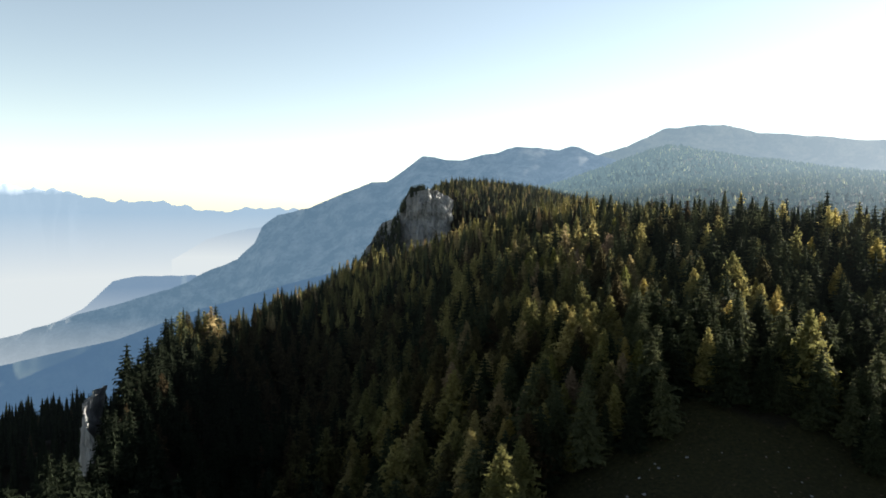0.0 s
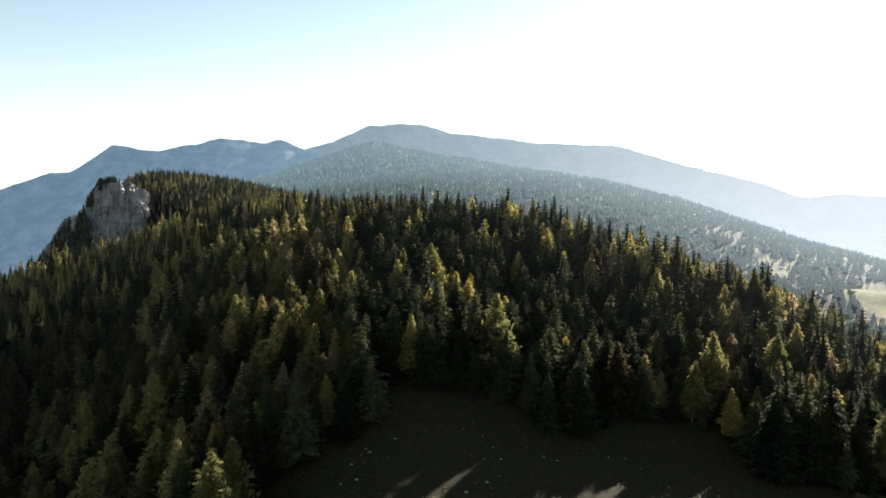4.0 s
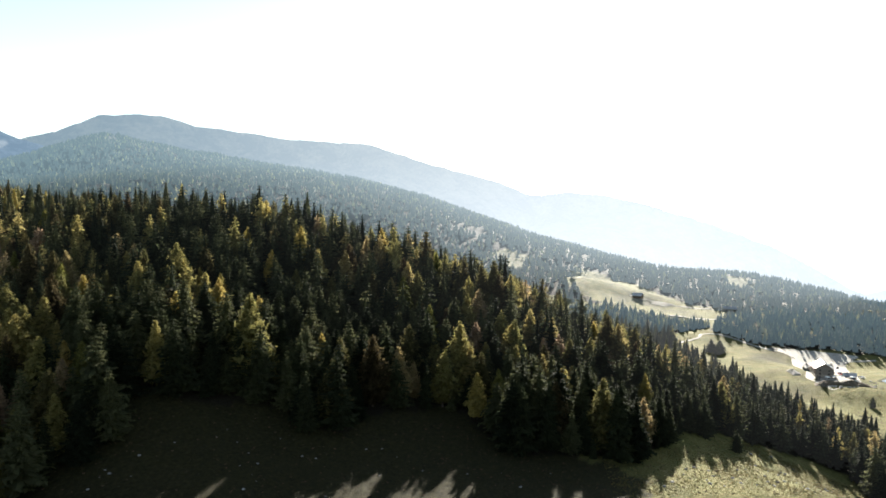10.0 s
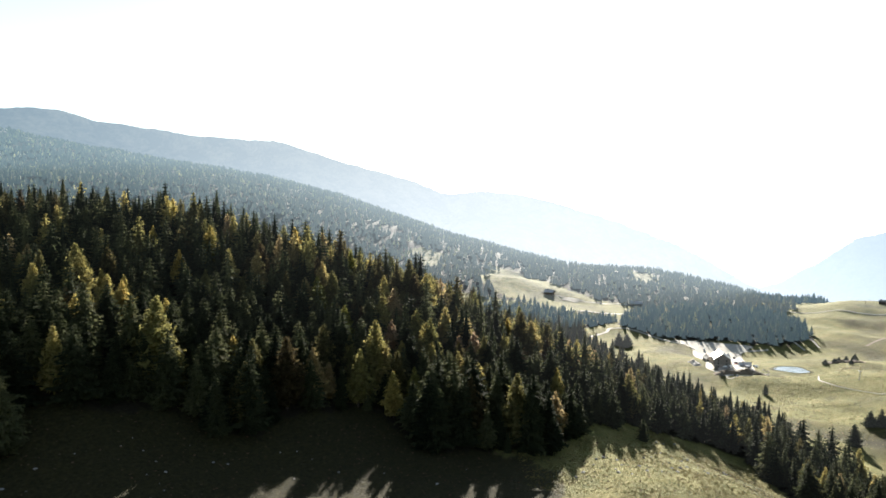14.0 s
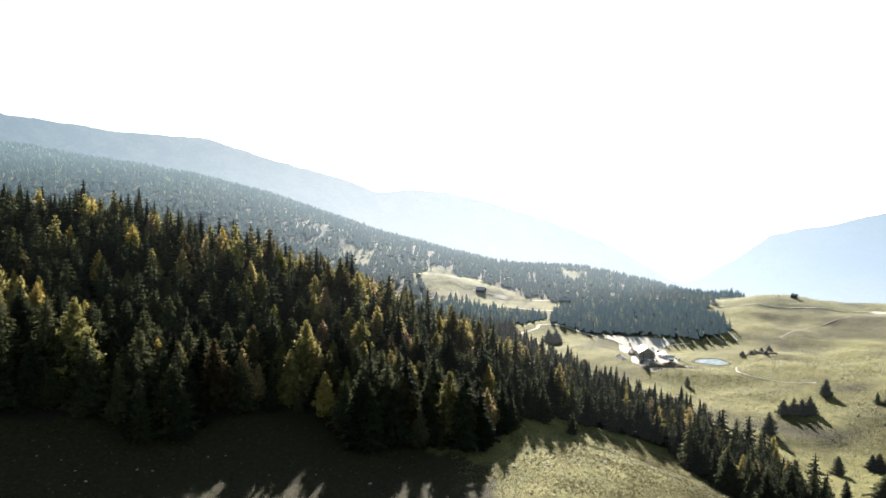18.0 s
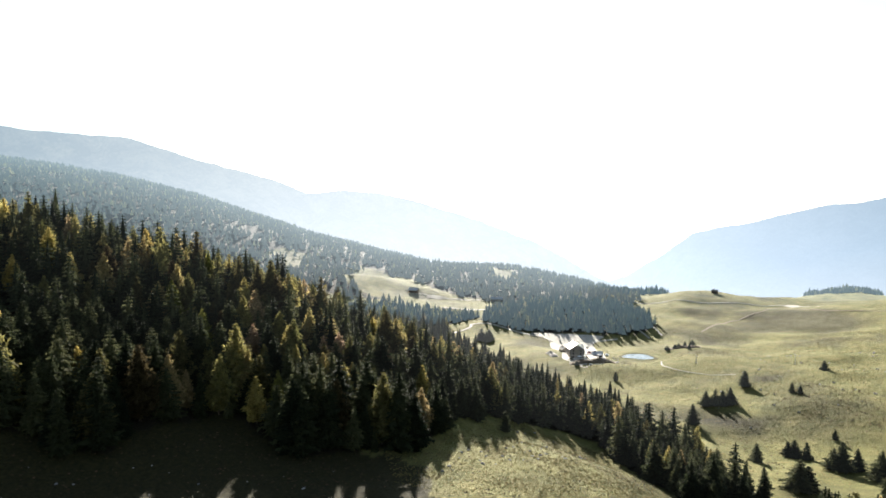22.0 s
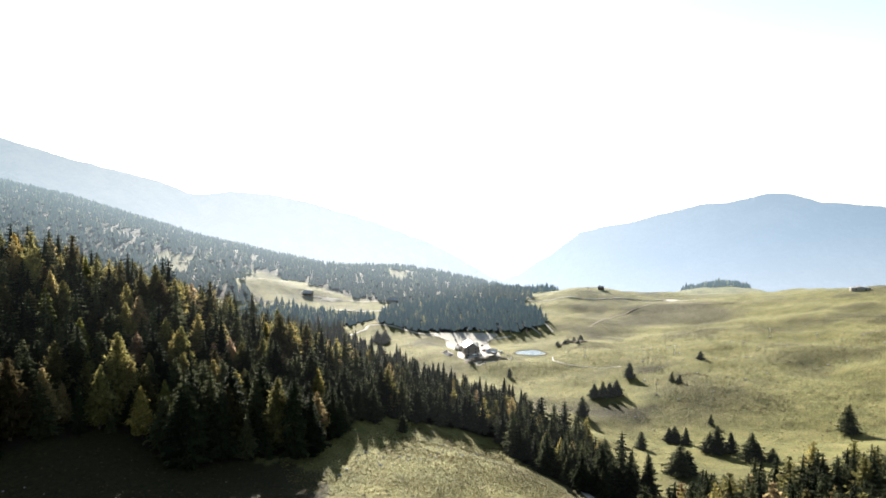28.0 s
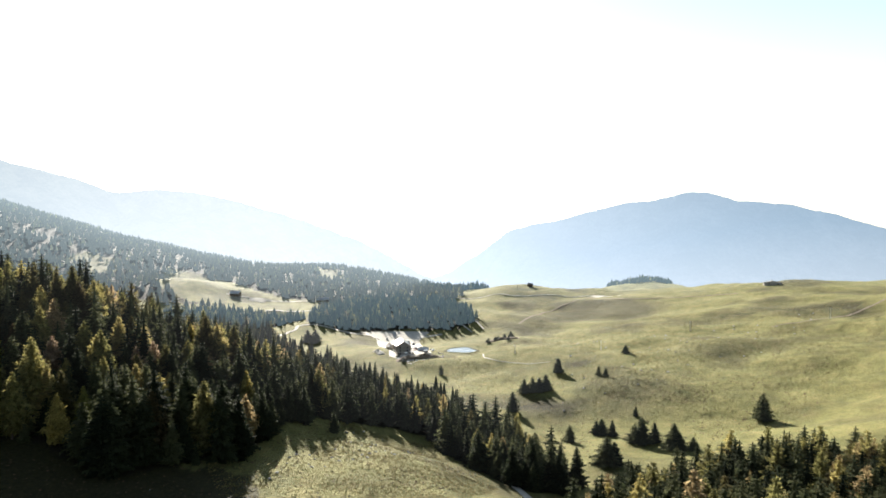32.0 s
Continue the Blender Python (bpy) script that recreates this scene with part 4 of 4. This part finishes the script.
# ---- the mountain inn ----
def window(parent, m, w=1.0, h=1.3):
    """A casement with frame and dark pane, facing -y of m."""
    fr = bmesh.new()
    for sx, sz, x, z in ((w + 0.24, 0.12, 0, -0.12), (w + 0.24, 0.12, 0, h), (0.12, h, -w / 2 - 0.06, 0), (0.12, h, w / 2 + 0.06, 0)):
        add_box(fr, sx, 0.12, sz, x, -0.05, z)
    fr.transform(m)
    f = part("window_frame", fr, M_TIMBER, parent)
    g = box(w, 0.04, h, 0, -0.01, 0)
    g.transform(m)
    part("pane", g, M_GLASS, f)


def gabled(name, x, y, turn, length, width, eaves, ridge, wall, roof, label, category, floors=2, overhang=0.9, upper=None):
    """A gabled house with walls, two roof slopes, windows, a door and a chimney; ridge along its x."""
    root = base(name, x, y, turn, label, category, dz=-0.5)
    low = eaves * (0.45 if upper else 1.0)
    part("wall", box(length, width, low, 0, 0, 0, bevel=0.04), wall, root)
    if upper:
        part("upper_wall", box(length + 0.1, width + 0.1, eaves - low, 0, 0, low), upper, root, "upper storey in another finish")
    for sx in (-1, 1):
        part("gable", prism([(-width / 2, eaves), (width / 2, eaves), (0, ridge)], 0.3, pose(sx * (length / 2 - 0.15), 0, 0, 0, 0, 90)), upper or wall, root)
    slope = math.hypot(width / 2, ridge - eaves)
    ang = math.degrees(math.atan2(ridge - eaves, width / 2))
    for sy in (-1, 1):
        bm = box(length + 2 * overhang, slope + overhang, 0.25, 0, 0, 0, bevel=0.03)
        for k in range(int(length / 2.2)):
            add_box(bm, 0.12, slope + overhang, 0.1, -length / 2 + 1.1 + 2.2 * k, 0, 0.24)
        bm.transform(pose(0, sy * (width / 4 + 0.18), (eaves + ridge) / 2 + 0.02, -sy * ang, 0, 0))
        part("roof_slope", bm, roof, root)
    ch = part("chimney", box(0.9, 0.9, 2.0, length * 0.2, 0.8, ridge - 1.0, bevel=0.03), M_STONE_WALL, root)
    part("chimney_cap", box(1.2, 1.2, 0.15, length * 0.2, 0.8, ridge + 1.02), M_SHINGLE, ch)
    for f in range(floors):
        z = 1.1 + f * (eaves - 0.4) / floors
        for k in range(int(length / 3.2)):
            xx = -length / 2 + 1.8 + k * 3.2
            for sy in (-1, 1):
                if not (f == 0 and k == 1 and sy < 0):
                    window(root, pose(xx, sy * (width / 2 + 0.05), z, 0, 0, 0 if sy < 0 else 180))
        for sx in (-1, 1):
            for yy in (-width * 0.25, width * 0.25):
                window(root, pose(sx * (length / 2 + 0.05), yy, z, 0, 0, 90 * sx))
    d = part("door", box(1.3, 0.14, 2.2, -length / 2 + 5.0, -width / 2 - 0.06, 0.5), M_TIMBER_DARK, root)
    part("handle", box(0.05, 0.1, 0.25, -length / 2 + 5.45, -width / 2 - 0.16, 1.5), M_STEEL, d)
    return root


INN = gabled("mountain_inn", 597, 203, 28, 17.0, 12.5, 8.2, 12.2, M_PLASTER, M_SHEET_ROOF, "large mountain inn with pale sheet roof and plastered walls", "house", 3, 0.8, M_PLASTER_GREY)
bal = part("balcony", box(11, 1.4, 0.2, 0, -7.0, 4.2), M_TIMBER, INN)
for k in range(12):
    part("baluster", box(0.12, 0.1, 1.0, -5.4 + k * 0.98, -7.6, 4.4), M_TIMBER_DARK, bal)
part("rail", box(11, 0.12, 0.12, 0, -7.6, 5.4), M_TIMBER_DARK, bal)
gabled("annex", 604, 186, 118, 8.5, 6.0, 3.2, 5.0, M_STONE_WALL, M_SHEET_ROOF, "low stone annex with a pale sheet roof beside the inn", "house", 1, 0.6)
gabled("stable", 612, 219, 40, 9.0, 6.0, 3.0, 5.2, M_STONE_WALL, M_SHINGLE, "small stone stable with a grey shingle roof", "house", 1, 0.5)
gabled("barn", 899, 420, 118, 15.0, 8.0, 3.4, 6.2, M_STONE_WALL, M_SHEET_ROOF, "long stone barn with a bright pale roof", "barn", 1, 0.6)
gabled("farmhouse", 868, 536, 100, 12.0, 9.0, 5.0, 8.2, M_PLASTER, M_SHEET_ROOF, "farmhouse with a pale sheet roof by the far meadow", "house", 2, 0.8, M_TIMBER)
gabled("meadow_hut", 967, 146, 80, 6.5, 5.0, 3.2, 4.8, M_TIMBER_DARK, M_SHINGLE, "dark timber hut on the grassy ridge", "hut", 1, 0.4)
gabled("long_hut", 884, -143, 8, 6.0, 19.0, 3.0, 4.6, M_PLASTER, M_SHINGLE, "long low cowshed with pale walls on the ridge", "hut", 1, 0.6)

ter = base("terrace", 588, 186, 28, "stone terrace wall below the inn", "terrace", dz=-0.6)
part("retaining_wall", box(30, 0.8, 2.2, 0, -6.0, 0, bevel=0.05), M_STONE_WALL, ter)
part("paving", box(28, 8.0, 1.5, 0, -1.6, 0.2), M_GRAVEL, ter)
part("end_wall", box(0.8, 9, 2.0, 14.6, -1.6, 0, bevel=0.05), M_STONE_WALL, ter)
for k in range(9):
    part("fence_post", box(0.12, 0.12, 1.0, -13 + 3.2 * k, -6.0, 2.2), M_TIMBER, ter)
part("fence_rail", box(27, 0.08, 0.12, 0, -6.0, 3.0), M_TIMBER, ter)


def mound(name, label, x, y, turn, length, width, height, material, seed):
    """A long heap of earth and rubble with a lumpy crest."""
    u, v = np.meshgrid(np.linspace(-1, 1, 40), np.linspace(-1, 1, 18))
    c, n = math.cos(radians(turn)), math.sin(radians(turn))
    X, Y = x + u * length / 2 * c - v * width / 2 * n, y + u * length / 2 * n + v * width / 2 * c
    rise = np.clip((1 - u ** 2) * (1 - v ** 2), 0, 1) ** 0.6 * height * (1 + 0.5 * fbm(X / 3.5, Y / 3.5, 3, seed))
    tagged(new(name, grid_mesh(name, np.stack([X, Y, land(X, Y) - 0.15 + rise], -1), material, None, False)), label, "earth bank")


mound("earth_bank", "dark earth and rubble bank below the inn yard", 575, 180, 118, 40, 9, 2.6, M_DIRT, 4)
mound("earth_bank", "grey rubble heap beside the inn yard", 590, 222, 40, 16, 7, 2.0, M_STONE_WALL, 9)
mound("earth_bank", "low stony mound in the pasture beyond the pond", 658, 124, 100, 30, 8, 1.6, M_DIRT, 14)
lane("scree_streak", "pale stony gully running down from the wood", [(756, 195), (744, 186), (731, 175), (722, 168)], 1.6, M_GRAVEL, 0.4)
lane("scree_streak", "pale stony gully at the end of the wood", [(789, 191), (765, 178), (742, 165), (730, 158)], 1.6, M_GRAVEL, 0.4)


def parasol(x, y):
    r = base("parasol", x, y, rng.uniform(0, 90), "open white canvas parasol on the inn terrace", "parasol", "parasols on the terrace", 1.0)
    part("pole", rod(0.05, 2.9, 0, 0, 0), M_STEEL, r)
    part("canopy", rod(2.0, 0.8, 0, 0, 2.2, 8, 0.05), M_CANVAS, r)
    part("foot", rod(0.45, 0.15), M_STONE_WALL, r)


for x, y in ((590, 187), (584, 190), (596, 181), (601, 176), (578, 193)):
    parasol(x, y)


def car(x, y, turn, paint, label):
    r = base("car", x, y, turn, label, "car", "cars parked at the inn", 0.25)
    bm = prism([(-2.1, 0.35), (2.1, 0.35), (2.15, 0.75), (1.9, 0.95), (0.9, 1.0), (-2.0, 1.0), (-2.15, 0.8)], 1.75, Matrix())
    body = part("body", bm, paint, r)
    part("cabin", prism([(-1.9, 1.0), (1.0, 1.0), (0.35, 1.5), (-1.4, 1.52)], 1.5, Matrix()), M_GLASS, r)
    part("car_roof", box(1.7, 1.45, 0.06, -0.52, 0, 1.5), paint, r)
    for sx in (-1.3, 1.3):
        for sy in (-0.8, 0.8):
            w = rod(0.34, 0.22, 0, 0, -0.11, 12)
            w.transform(pose(sx, sy, 0.34, 90))
            t = part("wheel", w, M_RUBBER, r)
            h = rod(0.18, 0.24, 0, 0, -0.12, 8)
            h.transform(pose(sx, sy, 0.34, 90))
            part("rim", h, M_STEEL, t)
    for sy in (-0.6, 0.6):
        part("headlight", box(0.08, 0.35, 0.15, 2.12, sy, 0.68), M_CANVAS, r)


for k, (x, y, a) in enumerate(((640, 214, 20), (646, 219, 25), (652, 224, 22), (660, 229, 30), (668, 236, 28), (676, 246, 20), (628, 200, 100), (634, 203, 95), (612, 180, 60), (664, 214, 10), (672, 222, 14))):
    car(x, y, a, PAINTS[(k * 3) % 5], ("white", "silver", "dark grey", "red", "blue")[(k * 3) % 5] + " car parked on the gravel yard")


# ---- poles, signs, fence ----
def lift_pole(x, y, h):
    r = base("lift_pole", x, y, 60, "thin steel ski-lift pole with a crossbar", "pole", "ski-lift poles")
    part("mast", rod(0.22, h, 0, 0, -0.3, 10, 0.14), M_STEEL, r)
    part("crossbar", box(2.6, 0.22, 0.2, 0, 0, h - 0.45), M_STEEL, r)
    part("footing", box(1.4, 1.4, 0.5, 0, 0, -0.2, bevel=0.05), M_STONE_WALL, r)
    for sx in (-1.15, 1.15):
        part("roller", rod(0.2, 0.3, sx, 0, h - 0.75, 10), M_RUBBER, r)


for x, y, h in ((584, 100, 6.5), (593, 31, 7.5), (665, -42, 8.0), (661, -152, 9.0)):
    lift_pole(x, y, h)
sg = base("signpost", 954, 161, 70, "wooden signpost on the ridge", "sign")
part("post", box(0.25, 0.25, 3.6, 0, 0, -0.3), M_TIMBER_DARK, sg)
part("board", box(1.6, 0.12, 0.9, 0.1, 0, 2.3), M_TIMBER, sg)
for k in range(26):
    f = k / 25
    fp = base("fence_post", 690 + 40 * f + 3 * math.sin(k), -70 - 130 * f, 10 * k, "weathered wooden fence post on the pasture", "fence post", "pasture fence posts")
    part("stake", box(0.16, 0.16, 1.5, 0, 0, -0.3, tilt=rng.uniform(-6, 6)), M_TIMBER, fp)

for k in range(22):
    f = k / 21
    x, y = np.interp(f, [0, 0.4, 0.7, 1], [896, 902, 926, 952]) + 4, np.interp(f, [0, 0.4, 0.7, 1], [250, 200, 118, 52])
    fp = base("fence_post", float(x), float(y), 10 * k, "weathered wooden fence post beside the ridge road", "fence post", "roadside fence posts")
    part("stake", box(0.2, 0.2, 1.7, 0, 0, -0.3, tilt=rng.uniform(-5, 5)), M_TIMBER, fp)

# ---- single trees on the pasture: place, height, breadth ----
PASTURE_SPRUCES = [
    (432, 75, 12.5, 1.25), (525, 58, 11.5, 1.5), (477, 75, 10, 1.2), (479, 70, 11, 1.2), (482, 66, 10, 1.2), (486, 62, 11.5, 1.1), (568, 11, 7, 1.5), (508, 28, 7, 1.1), (505, 23, 6, 1.2),
    (428, -66, 15, 1.0), (436, 2, 6, 1.0), (408, 20, 9.5, 1.3), (404, 14, 9.5, 1.1), (409, 23, 8, 1.3), (336, 14, 13.5, 1.5), (338, 11, 11, 1.3), (387, 36, 9.5, 1.2), (382, -2, 14.5, 1.0),
    (385, 2, 10, 1.3), (385, -8, 11, 1.0), (370, -17, 14, 1.1), (367, -19, 9, 1.2), (365, -26, 7, 1.2)]
EDGE_SPRUCES = [
    (539, 151, 8, 1.0), (639, 315, 13, 1.3), (637, 308, 11, 1.3), (646, 310, 12, 1.2), (652, 137, 4.5, 1.5), (660, 129, 4.2, 1.6), (651, 118, 4, 1.6), (687, 122, 6, 1.3), (664, 124, 5, 1.6),
    (656, 131, 4, 1.8), (578, 200, 4, 1.6), (562, 190, 4, 1.7)]
FOREST_EDGE_SPRUCES = [
    (118, 187, 19, 0.8), (139, 188, 12.5, 0.75), (166, 186, 16, 0.75), (174, 181, 9, 0.75), (173, 152, 24, 0.85), (186, 148, 20, 0.8), (190, 141, 15, 0.75), (193, 134, 7.5, 0.8), (202, 131, 24, 0.9), (208, 128, 22, 0.85),
    (228, 132, 13, 1.1), (237, 132, 13, 1.1), (252, 137, 12, 0.9), (262, 137, 11, 0.85), (266, 133, 16, 0.9), (269, 121, 10, 1.0), (285, 139, 22, 0.85), (296, 134, 20, 0.85), (57, 200, 17, 0.9), (66, 203, 20, 0.9)]
for x, y, h, w in PASTURE_SPRUCES + EDGE_SPRUCES:
    plant("spruce", x, y, h, "solitary dark green spruce standing on the pasture", "solitary pasture trees", w * 1.5)
for x, y, h, w in FOREST_EDGE_SPRUCES:
    plant("spruce", x, y, h, "tall dark spruce at the foot of the forest", "trees of the forest edge", w * 1.2)
for x, y, h in ((300, 56, 17), (305, 62, 16)):
    plant("larch", x, y, h, "tall golden larch at the edge of the wood", "solitary pasture trees")


# ---- rocks ----
def stone_mesh(seed, flat=0.6):
    bm = bmesh.new()
    bmesh.ops.create_icosphere(bm, subdivisions=2, radius=1)
    o = Vector((seed * 7.1, 0, 0))
    for v in bm.verts:
        n = noise.noise(v.co * 1.1 + o) * 0.45 + noise.noise(v.co * 2.7 + o) * 0.2
        v.co = v.co * (1 + n)
        v.co.z *= flat
    me = bpy.data.meshes.new("boulder")
    bm.to_mesh(me)
    bm.free()
    me.materials.append(M_ROCK)
    return me


STONES = [stone_mesh(k) for k in range(6)]
for poly, n, lo, hi in (([(40, 175), (90, 140), (170, 120), (170, 150), (120, 180), (75, 205)], 40, 0.12, 0.5), ([(190, 110), (240, 90), (290, 85), (300, 120), (240, 122)], 40, 0.25, 0.7),
                        ([(420, 40), (520, -40), (600, -120), (700, -150), (640, 60), (520, 90)], 90, 0.3, 1.0), ([(560, 178), (590, 160), (610, 170), (580, 195)], 14, 0.5, 1.2)):
    a = np.array(poly, float)
    k = 0
    while k < n:
        x, y = rng.uniform(a[:, 0].min(), a[:, 0].max()), rng.uniform(a[:, 1].min(), a[:, 1].max())
        if not inside(np.array([x]), np.array([y]), poly)[0]:
            continue
        s = rng.uniform(lo, hi)
        ob = new("boulder", STONES[k % 6])
        ob.matrix_world = pose(x, y, float(land(x, y)) + 0.15 * s, 0, 0, rng.uniform(0, 360)) @ Matrix.Diagonal((s, s * rng.uniform(0.7, 1.3), s, 1))
        tagged(ob, "pale grey limestone boulder lying in the grass", "boulder", "boulders on the pasture")
        k += 1


def cliff(name, label, path, tops, height, rough, seed, batter=0.18):
    """A limestone face: follows a line of the plan, steps back in ledges, split by clefts."""
    p = np.array(path, float)
    s = np.append(0, np.cumsum(np.hypot(*np.diff(p, axis=0).T)))
    t = np.arange(0, s[-1], s[-1] / 110)
    c = np.stack([np.interp(t, s, p[:, k]) for k in (0, 1)], 1)
    top = np.interp(t, s, tops) + EYE
    d = np.gradient(c, axis=0)
    n = np.stack([d[:, 1], -d[:, 0]], 1) / np.hypot(*d.T)[:, None]
    rows = []
    for q in np.linspace(0, 1, 70):
        z = top - q * height
        e = rough * (0.5 * fbm(t / 9, z / 70, 4, seed) + 1.1 * np.abs(fbm(t / 2.6, z / 30, 5, seed + 5)) + 0.5 * np.round(2.0 * fbm(t / 12, z / 9, 3, seed + 9))) + batter * q * height
        rows.append(np.column_stack([c + n * e[:, None], z]))
    tagged(new(name, grid_mesh(name, np.stack(rows), M_CLIFF, None, False)), label, "cliff", kind="structure")


cliff("cliff_near", "pale limestone crag breaking out of the wood", [(-150, 330), (-143, 306), (-136, 286), (-130, 271), (-125, 262), (-120, 261)], [-84, -80, -78, -78, -84, -96], 85, 1.5, 3, 0.08)
cliff("cliff_far", "grey limestone cliff under the wooded summit", [(-90, 790), (-78, 748), (-66, 734), (-54, 742), (-40, 736), (-24, 728), (-6, 727), (6, 731), (16, 742)], [-70, -58, -40, -18, -12, 13, 17, 15, 6], 82, 2.6, 13, 0.07)


# dwarfed spruces and bushes on the ledges and rim of the far cliff
u = rng.uniform(size=380)
X, Y = np.interp(u, [0, 0.25, 0.5, 0.75, 1], [-80, -66, -46, -26, -10]) + rng.uniform(-4, 4, 380), np.interp(u, [0, 0.25, 0.5, 0.75, 1], [744, 731, 734, 726, 730]) + rng.uniform(-6, 4, 380)
rim = np.interp(X, [-80, -66, -54, -40, -24, -6], [-60, -42, -20, -14, 11, 15])
q = np.where(X > -34, 0.0, rng.uniform(size=380) ** 0.8)
stand("ledge_wood", {"spruce": "dark dwarfed spruces clinging to the cliff ledges"}, X, np.where(q == 0, Y + 6, Y - 6 - 8 * q), rng.uniform(7, 13, 380), np.full(380, "spruce"), {"spruce": (7, 6, 2)}, STAND, 1.4, None, EYE + rim - 60 * q - 3)


# ---- tussocks and dwarf shrubs ----
def tufts(name, label, poly, n, lo, hi, blades, material, seed):
    g = np.random.default_rng(seed)
    a = np.array(poly, float)
    X, Y = g.uniform(a[:, 0].min(), a[:, 0].max(), n * 3), g.uniform(a[:, 1].min(), a[:, 1].max(), n * 3)
    k = inside(X, Y, poly) & (wood_cover(X, Y) < 0.5) & (g.uniform(size=n * 3) < 0.35 + 0.65 * (fbm(X / 22, Y / 22, 3, seed) > 0))
    X, Y = X[k][:n], Y[k][:n]
    m = len(X)
    s = g.uniform(lo, hi, m)
    c = np.stack([X, Y, land(X, Y) - 0.02], 1)
    ang = g.uniform(0, 6.28, (m, blades))
    out = np.stack([np.cos(ang), np.sin(ang), np.zeros((m, blades))], -1)
    side = np.stack([-np.sin(ang), np.cos(ang), np.zeros((m, blades))], -1)
    h = g.uniform(0.5, 1.0, (m, blades, 1)) * np.array([0, 0, 1.0])
    S = s[:, None, None]
    T = np.stack([c[:, None] + S * (0.45 * side - 0.1 * out), c[:, None] - S * (0.45 * side + 0.1 * out), c[:, None] + S * (0.7 * out + 0.45 * h)], 2)
    tagged(new(name, tri_mesh(name, T.reshape(-1, 3, 3), material, {"tone": np.repeat(g.uniform(size=m), blades * 3)})), label, "grass", kind="stuff")


M_TUFT = foliage("dry_grass_blades", [(0.0, (0.11, 0.11, 0.036)), (0.5, (0.17, 0.142, 0.052)), (1.0, (0.22, 0.172, 0.070))], 0.4, None, False)
M_SHRUB = foliage("heather_twigs", [(0.0, (0.03, 0.032, 0.014)), (0.6, (0.07, 0.05, 0.028)), (1.0, (0.10, 0.06, 0.04))], 0.2, None, False)
SLOPE = [(30, 180), (60, 110), (150, 70), (260, 50), (320, 90), (300, 132), (235, 128), (190, 138), (170, 172), (110, 200), (70, 225)]
# straw tussocks are kept to the sunlit part, so the shaded slope stays dark
LIT_SLOPE = [(180, 60), (260, 50), (320, 90), (300, 132), (235, 128), (195, 132), (172, 112)]
MEADOW = [(340, 20), (420, -90), (600, -180), (720, -200), (760, 0), (660, 110), (560, 180), (470, 130), (400, 90)]
HEATHER = [(535, 24), (507, -32), (454, -45), (444, -13), (472, 39)]
tufts("grass_slope", "straw-coloured grass tussocks on the steep slope", LIT_SLOPE, 14000, 0.25, 0.7, 4, M_TUFT, 61)
tufts("heather_slope", "brown heather and bilberry clumps on the slope", SLOPE, 2600, 0.3, 0.8, 6, M_SHRUB, 62)
tufts("grass_meadow", "grass tussocks over the pasture", MEADOW, 12000, 0.35, 0.95, 4, M_TUFT, 63)
tufts("heather_meadow", "dark heather clumps over the pasture", HEATHER, 900, 0.4, 0.9, 6, M_SHRUB, 64)
tufts("heather_scattered", "scattered dark clumps of heather and thistle on the pasture", MEADOW, 3000, 0.35, 1.1, 6, M_SHRUB, 65)
